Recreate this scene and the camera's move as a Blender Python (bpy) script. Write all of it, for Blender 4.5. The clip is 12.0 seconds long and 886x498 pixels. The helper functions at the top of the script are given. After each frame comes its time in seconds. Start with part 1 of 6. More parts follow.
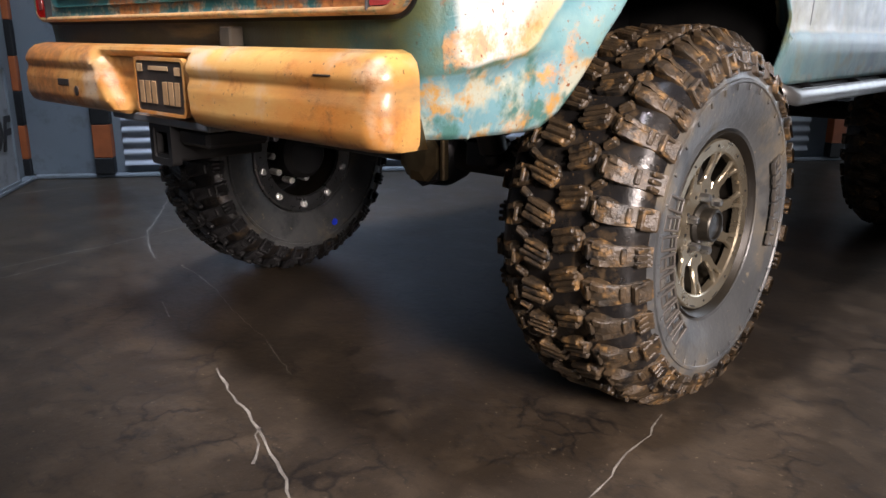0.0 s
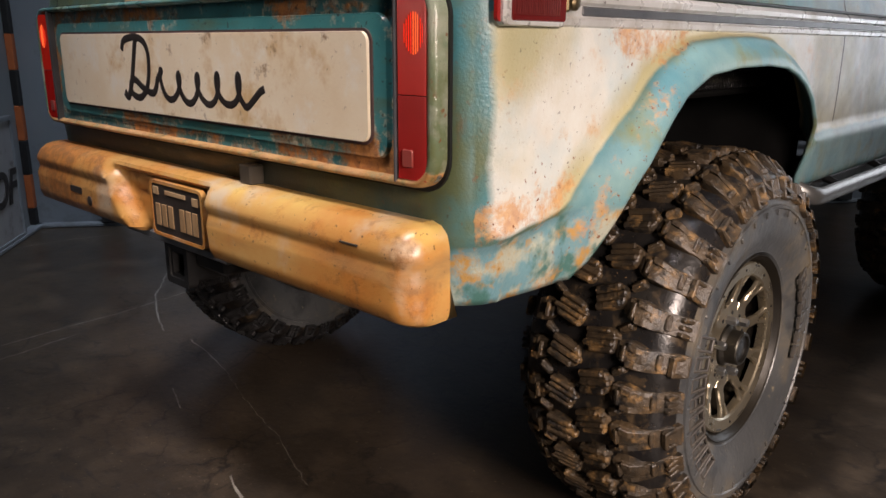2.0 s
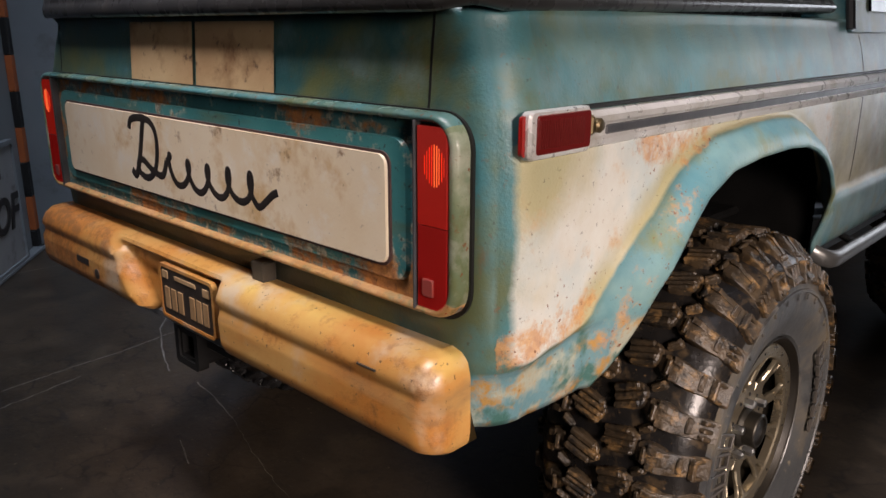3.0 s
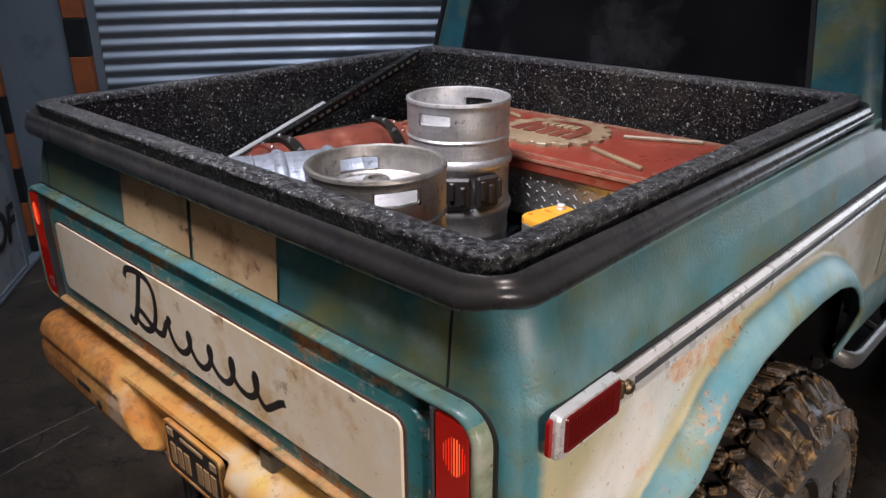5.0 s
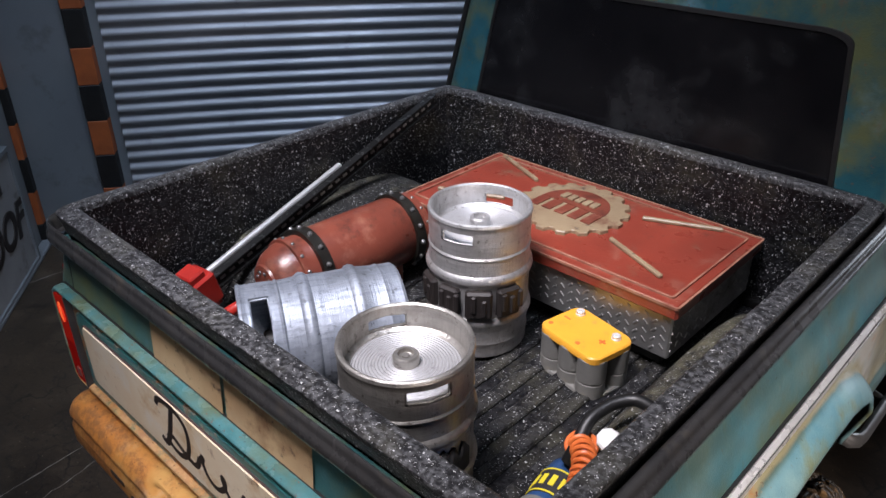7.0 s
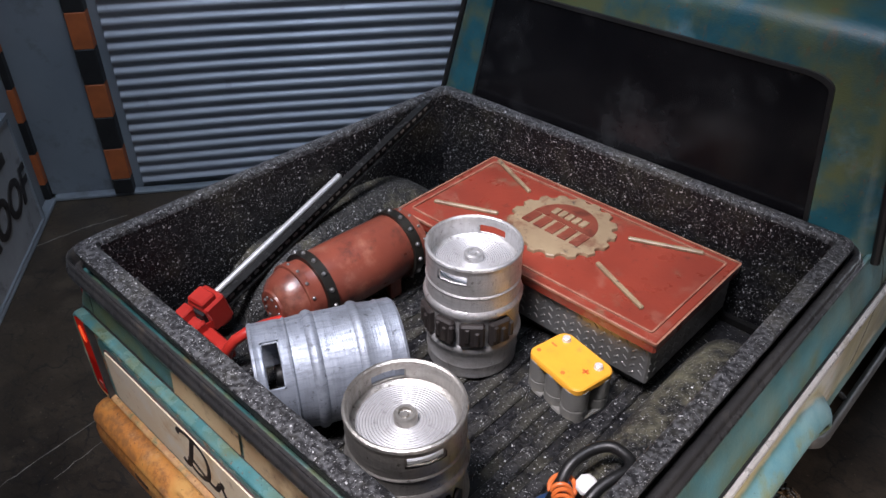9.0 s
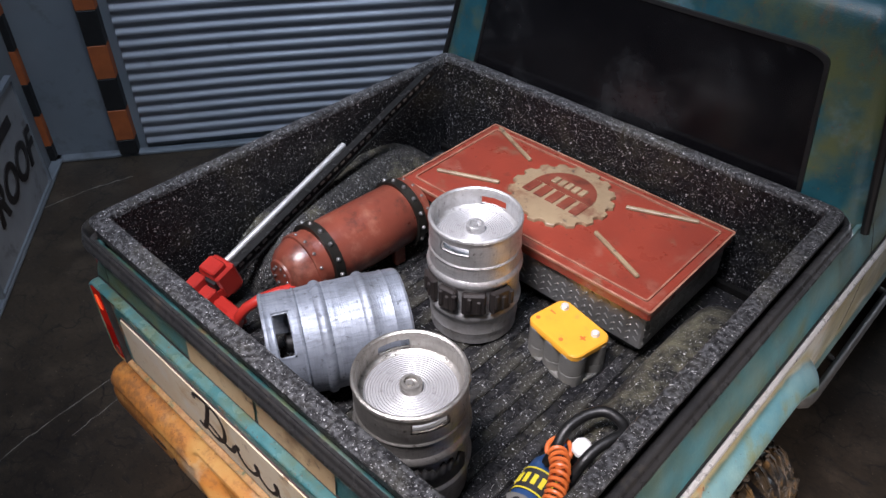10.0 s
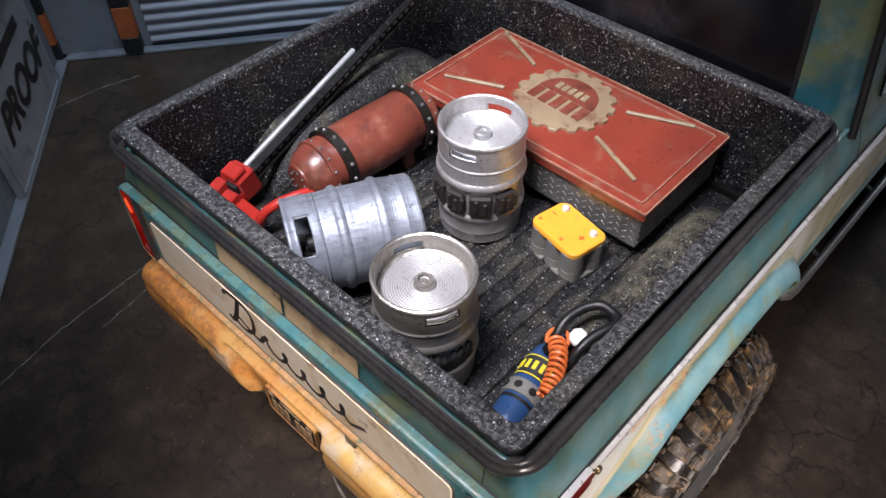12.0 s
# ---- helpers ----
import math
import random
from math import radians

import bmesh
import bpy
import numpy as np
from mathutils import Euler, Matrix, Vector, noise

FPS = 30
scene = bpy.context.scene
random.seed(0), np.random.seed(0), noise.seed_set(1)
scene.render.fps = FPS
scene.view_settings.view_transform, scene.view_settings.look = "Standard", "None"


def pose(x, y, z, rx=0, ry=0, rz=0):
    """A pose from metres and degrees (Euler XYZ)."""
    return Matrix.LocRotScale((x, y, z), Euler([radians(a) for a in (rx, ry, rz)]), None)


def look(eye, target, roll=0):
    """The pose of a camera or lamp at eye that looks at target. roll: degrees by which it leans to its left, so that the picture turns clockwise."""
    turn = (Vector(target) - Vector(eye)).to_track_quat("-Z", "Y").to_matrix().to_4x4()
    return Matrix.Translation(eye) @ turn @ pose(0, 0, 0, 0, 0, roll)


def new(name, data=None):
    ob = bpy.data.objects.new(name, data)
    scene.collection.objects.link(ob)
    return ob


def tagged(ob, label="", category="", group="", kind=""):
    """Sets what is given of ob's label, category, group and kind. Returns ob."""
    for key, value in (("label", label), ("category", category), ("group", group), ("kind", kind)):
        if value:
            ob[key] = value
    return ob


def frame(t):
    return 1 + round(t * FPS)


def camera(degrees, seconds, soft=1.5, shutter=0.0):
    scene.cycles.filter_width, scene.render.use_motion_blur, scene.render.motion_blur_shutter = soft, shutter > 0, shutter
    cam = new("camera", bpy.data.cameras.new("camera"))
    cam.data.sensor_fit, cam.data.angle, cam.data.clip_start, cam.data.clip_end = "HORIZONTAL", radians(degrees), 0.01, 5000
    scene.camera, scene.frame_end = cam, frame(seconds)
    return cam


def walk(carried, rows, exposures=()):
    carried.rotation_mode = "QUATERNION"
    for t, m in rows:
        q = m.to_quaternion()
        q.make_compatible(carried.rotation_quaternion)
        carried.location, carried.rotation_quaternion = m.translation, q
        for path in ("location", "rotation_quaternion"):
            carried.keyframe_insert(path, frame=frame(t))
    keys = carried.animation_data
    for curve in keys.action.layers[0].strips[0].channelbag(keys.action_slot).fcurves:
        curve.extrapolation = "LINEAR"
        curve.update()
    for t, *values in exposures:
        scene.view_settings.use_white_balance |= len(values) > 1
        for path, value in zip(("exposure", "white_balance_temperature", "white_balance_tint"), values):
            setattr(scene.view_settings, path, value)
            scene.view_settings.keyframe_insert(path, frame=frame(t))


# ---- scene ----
EXPOSURES = [(0.0, 0.9, 6400, 14), (1.0, 0.58, 6600, 16), (2.0, 0.2, 6900, 16), (3.0, 0.0, 6800, 16), (5.0, -0.02, 6450, 15), (7.5, 0.02, 6400, 15), (9.5, 0.04, 6400, 15), (12.0, 0.2, 6400, 15)]
cam = camera(60.26, 12.0)
PATH = [
    (0, (0.20459, -0.10678, 0.10979), (0.00542, 0.10261, 0.02925), 0.26),
    (0.5, (0.20284, -0.10538, 0.11811), (0.00322, 0.10376, 0.03801), 0.16),
    (1, (0.19989, -0.10624, 0.12604), (0.00006, 0.10294, 0.04662), 0.13),
    (1.5, (0.19684, -0.10452, 0.13301), (-0.00305, 0.10479, 0.05409), 0.20),
    (2, (0.19123, -0.10160, 0.14056), (-0.00857, 0.10819, 0.06267), 0.29),
    (2.5, (0.18619, -0.09892, 0.15217), (-0.01349, 0.11060, 0.07324), 0.33),
    (3, (0.18113, -0.09676, 0.16540), (-0.01766, 0.11202, 0.08239), 0.23),
    (5, (0.15879, -0.07768, 0.22090), (-0.03322, 0.12337, 0.10818), -0.39),
    (5.5, (0.15381, -0.07440, 0.23750), (-0.03618, 0.12443, 0.11760), -0.47),
    (6, (0.14912, -0.07248, 0.25147), (-0.03818, 0.12369, 0.12327), -0.36),
    (6.5, (0.14304, -0.06981, 0.26471), (-0.04174, 0.12352, 0.12876), -0.34),
    (7, (0.13846, -0.06497, 0.27533), (-0.04340, 0.12493, 0.13089), -0.40),
    (7.5, (0.13692, -0.05932, 0.28694), (-0.04204, 0.12746, 0.13501), -0.44),
    (9.5, (0.13261, -0.05921, 0.32202), (-0.03143, 0.11398, 0.14011), -0.13),
    (10, (0.13464, -0.06113, 0.32625), (-0.02573, 0.10708, 0.13654), -0.38),
    (10.5, (0.13554, -0.06336, 0.33076), (-0.02016, 0.09941, 0.13261), -0.56),
    (11, (0.13620, -0.06572, 0.33576), (-0.01491, 0.09199, 0.13010), -0.58),
    (11.5, (0.13767, -0.06807, 0.33849), (-0.00861, 0.08407, 0.12529), -0.67),
    (12, (0.13983, -0.07006, 0.34069), (-0.00135, 0.07652, 0.12027), -0.81),
]
walk(cam, [(t, look(eye, target, roll)) for t, eye, target, roll in PATH], EXPOSURES)

# ---- light ----
world = bpy.data.worlds.new("world")
scene.world = world
world.use_nodes = True
world.node_tree.nodes["Background"].inputs[0].default_value = (0.62, 0.78, 1.0, 1)
world.node_tree.nodes["Background"].inputs[1].default_value = 0.022


def area_fill(name, eye, target, size, watts, colour, spread=180):
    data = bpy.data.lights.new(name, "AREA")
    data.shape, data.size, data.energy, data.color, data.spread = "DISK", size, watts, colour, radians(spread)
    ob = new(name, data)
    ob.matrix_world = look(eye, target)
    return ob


def spot(name, eye, target, cone, watts, colour, radius):
    """A studio spot lamp with a soft edge."""
    data = bpy.data.lights.new(name, "SPOT")
    data.energy, data.color, data.spot_size, data.spot_blend, data.shadow_soft_size = watts, colour, radians(cone), 1.0, radius
    ob = new(name, data)
    ob.matrix_world = look(eye, target)
    return ob


spot("side_spot", (0.46, -0.10, 0.21), (0.12, 0.06, 0.050), 46, 12.0, (1.0, 0.87, 0.79), 0.07)
spot("top_spot", (0.03, -0.13, 0.65), (0.01, 0.08, 0.14), 32, 26.5, (1.0, 0.95, 0.98), 0.08)
# Added unseen fill ahead of the truck, for cool glare on the floor.
area_fill("front_fill", (0.31, 0.92, 0.20), (0.05, 0.15, 0.02), 0.3, 0.8, (0.80, 0.90, 1.0))
# Added unseen fill overhead, brightening the foot of the walls and the floor.
area_fill("wall_fill", (0.02, 0.04, 0.85), (-0.27, 0.22, 0.0), 0.3, 0.55, (0.68, 0.81, 1.0), 56)


# ---- materials ----
class Nodes:
    """A short hand for node trees."""

    def __init__(self, name):
        self.mat = bpy.data.materials.new(name)
        self.mat.use_nodes = True
        self.tree = self.mat.node_tree
        self.bsdf = self.tree.nodes["Principled BSDF"]
        self.co = self.add("ShaderNodeTexCoord").outputs["Object"]

    def add(self, kind, **values):
        node = self.tree.nodes.new(kind)
        for key, value in values.items():
            if hasattr(node.inputs.get(key.replace("_", " ").title(), None), "default_value"):
                node.inputs[key.replace("_", " ").title()].default_value = value
        return node

    def link(self, a, b):
        if isinstance(a, (int, float)):
            b.default_value = a
        elif isinstance(a, tuple):
            b.default_value = (*a, 1) if len(a) == 3 else a
        else:
            self.tree.links.new(a, b)

    def noise(self, scale, detail=4.0, rough=0.55, stretch=None, distort=0.0):
        node = self.add("ShaderNodeTexNoise", scale=scale, detail=detail, roughness=rough, distortion=distort)
        if stretch:
            mapping = self.add("ShaderNodeMapping")
            mapping.inputs["Scale"].default_value = stretch
            self.link(self.co, mapping.inputs[0])
            self.link(mapping.outputs[0], node.inputs["Vector"])
        else:
            self.link(self.co, node.inputs["Vector"])
        return node.outputs[0]

    def cells(self, scale, feature="F1"):
        node = self.add("ShaderNodeTexVoronoi", scale=scale)
        node.feature = feature
        self.link(self.co, node.inputs["Vector"])
        return node.outputs["Distance"]

    def ramp(self, value, low, high):
        node = self.add("ShaderNodeMapRange")
        node.inputs[1].default_value, node.inputs[2].default_value = low, high
        self.link(value, node.inputs[0])
        return node.outputs[0]

    def math(self, op, a, b=0.0):
        node = self.add("ShaderNodeMath")
        node.operation = op
        self.link(a, node.inputs[0])
        self.link(b, node.inputs[1])
        return node.outputs[0]

    def mix(self, f, a, b):
        node = self.add("ShaderNodeMix")
        node.data_type = "RGBA"
        self.link(f, node.inputs[0])
        self.link(a, node.inputs[6])
        self.link(b, node.inputs[7])
        return node.outputs[2]

    def attribute(self, name):
        node = self.add("ShaderNodeAttribute")
        node.attribute_name = name
        return node.outputs["Fac"]

    def axis(self, n):
        node = self.add("ShaderNodeSeparateXYZ")
        self.link(self.co, node.inputs[0])
        return node.outputs[n]

    def done(self, colour, rough, metal=0.0, bump=None, strength=0.3, distance=0.0005, coat=0.0):
        b = self.bsdf.inputs
        self.link(colour, b["Base Color"])
        self.link(rough, b["Roughness"])
        self.link(metal, b["Metallic"])
        b["Coat Weight"].default_value = coat
        b["Coat Roughness"].default_value = 0.28
        if bump is not None:
            node = self.add("ShaderNodeBump", strength=strength, distance=distance)
            self.link(bump, node.inputs["Height"])
            self.link(node.outputs[0], b["Normal"])
        return self.mat


def surface(name, c1, c2, rough=0.5, metal=0.0, scale=80.0, bump=0.2, fine=900.0, spots=(), coat=0.0):
    """A two-tone surface with grain, uneven gloss and optional layers of spots (colour, scale, low, high)."""
    n = Nodes(name)
    wide, grain = n.noise(scale, 5), n.noise(fine, 3)
    colour = n.mix(n.ramp(wide, 0.3, 0.7), c1, c2)
    for spot, size, low, high in spots:
        colour = n.mix(n.ramp(n.noise(size, 5, 0.65), low, high), colour, spot)
    gloss = n.math("ADD", rough - 0.12, n.math("MULTIPLY", n.noise(scale * 3, 4), 0.24))
    return n.done(colour, gloss, metal, n.math("ADD", grain, wide), bump, 0.0003, coat)


def weathered_paint(name, teal=(0.024, 0.088, 0.092), sky=(0.062, 0.215, 0.245), rusty=0.0, rough=0.40):
    """Aged teal and cream paint; the panel carries painted zones: cream, flare, ochre, mottle, rust, sky (darker rear,
    paler corner, as light falls) and grime (with painted shade below the tailgate).
    """
    n = Nodes(name)
    big, mid, small, speck = n.noise(28, 4), n.noise(95, 5, 0.6), n.noise(420, 5, 0.65), n.noise(1500, 3, 0.6)
    wobble = n.math("MULTIPLY", n.math("SUBTRACT", mid, 0.5), 0.8)
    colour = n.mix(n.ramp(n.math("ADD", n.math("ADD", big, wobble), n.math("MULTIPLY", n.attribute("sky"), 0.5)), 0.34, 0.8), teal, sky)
    colour = n.mix(n.math("MULTIPLY", n.ramp(n.noise(46, 5, 0.6), 0.42, 0.62), 0.85), colour, (0.12, 0.13, 0.045))
    colour = n.mix(n.math("MULTIPLY", n.ramp(n.noise(120, 6, 0.7, (1, 1, 0.45)), 0.60, 0.70), 0.6), colour, (0.16, 0.085, 0.03))
    colour = n.mix(n.math("MULTIPLY", n.ramp(n.noise(33, 5, 0.6), 0.56, 0.74), 0.6), colour, (0.22, 0.36, 0.42))
    pale = n.mix(n.ramp(n.noise(60, 4, 0.55), 0.35, 0.65), (0.085, 0.235, 0.285), (0.22, 0.37, 0.37))
    pale = n.mix(n.ramp(n.noise(85, 4), 0.55, 0.72), pale, (0.20, 0.22, 0.10))
    colour = n.mix(n.math("MULTIPLY", n.attribute("flare"), 0.9), colour, pale)
    cream = n.mix(n.ramp(mid, 0.3, 0.68), (0.70, 0.72, 0.68), (0.62, 0.60, 0.53))
    cream = n.mix(n.math("MULTIPLY", n.ramp(n.noise(52, 4, 0.6), 0.44, 0.64), 0.8), cream, (0.50, 0.59, 0.60))
    stain = n.ramp(n.math("ADD", n.math("MULTIPLY", n.noise(40, 5, 0.6), 1.0), n.math("MULTIPLY", n.attribute("ochre"), 0.42)), 0.56, 0.92)
    cream = n.mix(n.math("MULTIPLY", stain, 0.8), cream, (0.43, 0.38, 0.17))
    cream = n.mix(n.math("MULTIPLY", n.ramp(n.noise(75, 6, 0.68), 0.57, 0.70), 0.7), cream, (0.58, 0.36, 0.17))
    colour = n.mix(n.ramp(n.math("ADD", n.attribute("cream"), n.math("MULTIPLY", wobble, 0.7)), 0.38, 0.64), colour, cream)
    mottle = n.mix(n.ramp(n.noise(100, 5, 0.6), 0.42, 0.56), (0.42, 0.43, 0.34), (0.14, 0.28, 0.32))
    mottle = n.mix(n.ramp(n.noise(125, 6, 0.65), 0.50, 0.60), mottle, (0.46, 0.25, 0.06))
    mottle = n.mix(n.ramp(n.noise(100, 6, 0.6, (1.1, 1.2, 0.9)), 0.50, 0.60), mottle, (0.055, 0.15, 0.13))
    zone = n.ramp(n.math("ADD", n.attribute("mottle"), n.math("MULTIPLY", wobble, 0.9)), 0.35, 0.72)
    colour = n.mix(n.math("MULTIPLY", zone, 0.92), colour, mottle)
    fleck = n.noise(330, 6, 0.75)
    amount = n.math("ADD", n.attribute("rust"), rusty)
    rust = n.mix(n.ramp(small, 0.35, 0.62), (0.68, 0.36, 0.12), (0.48, 0.19, 0.05))
    spread = n.math("ADD", n.math("MULTIPLY", mid, 0.6), n.math("ADD", n.math("MULTIPLY", fleck, 0.75), n.math("MULTIPLY", amount, 0.36)))
    patch = n.ramp(spread, 0.91, 1.07)
    colour = n.mix(n.math("MULTIPLY", patch, 0.72), colour, rust)
    chips = n.math("MULTIPLY", n.ramp(n.noise(650, 3, 0.6), 0.64, 0.70), n.ramp(amount, -0.2, 0.5))
    colour = n.mix(chips, colour, (0.20, 0.075, 0.03))
    colour = n.mix(n.math("MULTIPLY", n.ramp(n.noise(850, 3, 0.55), 0.675, 0.73), 0.65), colour, (0.05, 0.05, 0.04))
    # The grime zone also darkens for the shade under the tailgate moulding.
    dirt_and_shade = n.ramp(n.math("ADD", n.attribute("grime"), n.math("MULTIPLY", wobble, 0.8)), 0.35, 0.85)
    colour = n.mix(n.math("MULTIPLY", dirt_and_shade, 0.85), colour, n.mix(n.ramp(n.noise(60, 5, 0.6, (0.4, 1, 2.5)), 0.5, 0.68), (0.030, 0.028, 0.022), (0.20, 0.14, 0.06)))
    gloss = n.math("ADD", rough - 0.1, n.math("ADD", n.math("MULTIPLY", mid, 0.2), n.math("MULTIPLY", patch, 0.3)))
    return n.done(colour, gloss, 0.0, n.math("ADD", n.math("MULTIPLY", patch, small), n.math("ADD", n.math("MULTIPLY", speck, 0.6), n.math("MULTIPLY", small, 0.3))), 0.4, 0.0005, 0.15)


PAINT = weathered_paint("weathered_teal_and_cream_paint")
FRAME_PAINT = weathered_paint("faded_olive_and_teal_paint", teal=(0.13, 0.22, 0.16), sky=(0.33, 0.34, 0.20), rusty=0.2, rough=0.17)
LIP_PAINT = weathered_paint("faded_teal_lip_paint", teal=(0.05, 0.16, 0.17), sky=(0.12, 0.30, 0.32), rusty=0.05, rough=0.26)


def tailgate_paint(name, dark, light, rusty):
    """Teal recess paint eaten by large orange rust patches with rough edges and dark pits."""
    n = Nodes(name)
    wide, mid, small = n.noise(30, 5, 0.6, (0.6, 1, 1.6)), n.noise(90, 6, 0.68), n.noise(420, 5, 0.65)
    colour = n.mix(n.ramp(n.noise(55, 4), 0.35, 0.65), dark, light)
    colour = n.mix(n.math("MULTIPLY", n.ramp(n.noise(70, 5, 0.6, (0.5, 1, 2)), 0.52, 0.68), 0.7), colour, (0.10, 0.11, 0.045))
    value = n.math("ADD", n.math("MULTIPLY", wide, 0.6), n.math("MULTIPLY", mid, 0.5))
    patch = n.ramp(value, 0.62 - rusty, 0.68 - rusty)
    rust = n.mix(n.ramp(small, 0.35, 0.62), (0.62, 0.26, 0.065), (0.34, 0.13, 0.04))
    colour = n.mix(n.math("MULTIPLY", patch, 0.92), colour, rust)
    edge = n.math("MULTIPLY", n.ramp(value, 0.58 - rusty, 0.615 - rusty), n.ramp(value, 0.66 - rusty, 0.63 - rusty))
    colour = n.mix(n.math("MULTIPLY", edge, n.math("MULTIPLY", n.ramp(small, 0.5, 0.6), 0.8)), colour, (0.52, 0.46, 0.34))
    colour = n.mix(n.math("MULTIPLY", n.ramp(n.noise(700, 3, 0.6), 0.62, 0.69), 0.8), colour, (0.03, 0.022, 0.018))
    return n.done(colour, n.math("ADD", 0.3, n.math("MULTIPLY", patch, 0.35)), 0.0, n.math("ADD", n.math("MULTIPLY", patch, small), n.math("MULTIPLY", mid, 0.3)), 0.7, 0.0007, 0.15)


TAILGATE = tailgate_paint("rust_eaten_dark_teal_paint", (0.022, 0.12, 0.14), (0.05, 0.23, 0.26), 0.07)
FIELD_PAINT = tailgate_paint("rust_eaten_teal_paint", (0.03, 0.17, 0.18), (0.07, 0.26, 0.26), 0.035)
EDGING = surface("dark_maroon_edge_line", (0.10, 0.055, 0.05), (0.05, 0.03, 0.03), 0.45, 0, 100, 0.1, 900)
CREAM = surface("stained_cream_paint", (0.84, 0.76, 0.60), (0.74, 0.60, 0.40), 0.42, 0, 40, 0.15, 900, [((0.58, 0.37, 0.15), 45, 0.53, 0.66), ((0.80, 0.74, 0.62), 75, 0.54, 0.66), ((0.26, 0.15, 0.07), 130, 0.63, 0.72), ((0.10, 0.06, 0.035), 560, 0.66, 0.72)], 0.2)
TAN = surface("yellowed_tan_paint", (0.54, 0.39, 0.22), (0.42, 0.27, 0.14), 0.5, 0, 55, 0.25, 900, [((0.24, 0.13, 0.06), 80, 0.54, 0.72), ((0.12, 0.07, 0.04), 320, 0.62, 0.70)], 0.1)


def bumper_paint():
    """Glossy yellow over orange primer, ochre on top edges, with rust stains that grow towards the far end."""
    n = Nodes("rust_stained_yellow_paint")
    big, mid, small = n.noise(30, 5, 0.6, (0.6, 1, 1.3)), n.noise(85, 6, 0.65), n.noise(330, 5, 0.65)
    far = n.ramp(n.axis(0), -0.02, -0.095)
    colour = n.mix(n.ramp(n.math("ADD", n.math("MULTIPLY", big, 0.7), n.math("MULTIPLY", mid, 0.3)), 0.38, 0.57), (0.62, 0.37, 0.125), (0.54, 0.215, 0.045))
    colour = n.mix(n.math("MULTIPLY", n.math("MULTIPLY", n.ramp(n.axis(2), 0.1022, 0.1062), n.ramp(n.axis(0), -0.01, 0.03)), n.ramp(n.noise(45, 5), 0.35, 0.62)), colour, (0.68, 0.50, 0.15))
    colour = n.mix(n.math("MULTIPLY", n.ramp(n.noise(52, 5, 0.6), 0.52, 0.66), 0.75), colour, (0.58, 0.50, 0.38))
    rust = n.ramp(n.math("ADD", n.math("MULTIPLY", mid, 0.6), n.math("ADD", n.math("MULTIPLY", small, 0.4), n.math("MULTIPLY", far, 0.17))), 0.525, 0.66)
    colour = n.mix(n.math("MULTIPLY", rust, 0.85), colour, n.mix(n.ramp(small, 0.4, 0.6), (0.52, 0.20, 0.04), (0.26, 0.11, 0.035)))
    smear = n.ramp(n.noise(40, 5, 0.6, (0.35, 1, 3.2)), 0.56, 0.70)
    colour = n.mix(n.math("MULTIPLY", smear, 0.55), colour, (0.24, 0.15, 0.08))
    colour = n.mix(n.math("MULTIPLY", n.ramp(n.noise(800, 2), 0.69, 0.73), 0.8), colour, (0.07, 0.04, 0.02))
    gloss = n.math("ADD", 0.22, n.math("ADD", n.math("MULTIPLY", mid, 0.2), n.math("MULTIPLY", rust, 0.25)))
    return n.done(colour, gloss, 0.0, n.math("ADD", mid, n.math("MULTIPLY", n.math("MULTIPLY", small, rust), 0.8)), 0.3, 0.0005, 0.5)


BUMPER = bumper_paint()
RUBBER = surface("dusty_grey_black_rubber", (0.040, 0.043, 0.046), (0.085, 0.088, 0.088), 0.36, 0, 26, 0.4, 600, [((0.16, 0.13, 0.085), 45, 0.52, 0.76), ((0.022, 0.024, 0.027), 70, 0.52, 0.72), ((0.20, 0.17, 0.12), 380, 0.62, 0.74)])
TREAD_BASE = surface("glossy_black_rubber", (0.007, 0.007, 0.008), (0.016, 0.014, 0.012), 0.30, 0, 80, 0.4, 900, [((0.085, 0.058, 0.032), 170, 0.54, 0.72), ((0.16, 0.10, 0.05), 900, 0.64, 0.72)])
MUD = surface("mud_caked_rubber", (0.022, 0.018, 0.013), (0.070, 0.046, 0.024), 0.42, 0, 160, 1.0, 1300, [((0.25, 0.145, 0.055), 240, 0.54, 0.70), ((0.010, 0.009, 0.008), 190, 0.53, 0.63), ((0.55, 0.34, 0.16), 1300, 0.67, 0.72)])
SIDEWALL_MUD = surface("dusty_brown_rubber", (0.07, 0.06, 0.048), (0.045, 0.043, 0.042), 0.5, 0, 200, 0.3, 900)
RIM = surface("bronze_gold_metal", (0.40, 0.345, 0.25), (0.28, 0.24, 0.17), 0.30, 0.85, 60, 0.06, 1500)
# Bronze barrel coloured near-black to hold the shade inside the wheel windows.
BARREL = surface("shade_darkened_barrel", (0.020, 0.016, 0.010), (0.011, 0.009, 0.007), 0.46, 0.4, 60, 0.06, 1500)
RIM_DARK = surface("blackened_metal", (0.035, 0.033, 0.03), (0.06, 0.055, 0.045), 0.4, 0.8, 100, 0.1, 1500)
SILVER = surface("worn_silver_metal", (0.55, 0.56, 0.57), (0.40, 0.41, 0.42), 0.3, 1.0, 150, 0.08, 1500)
CHASSIS = surface("black_chassis_plastic", (0.008, 0.008, 0.009), (0.015, 0.015, 0.015), 0.42, 0, 80, 0.15, 1200)
BRONZE = surface("dull_brass_casting", (0.20, 0.15, 0.08), (0.12, 0.09, 0.05), 0.4, 0.8, 150, 0.15, 1500)
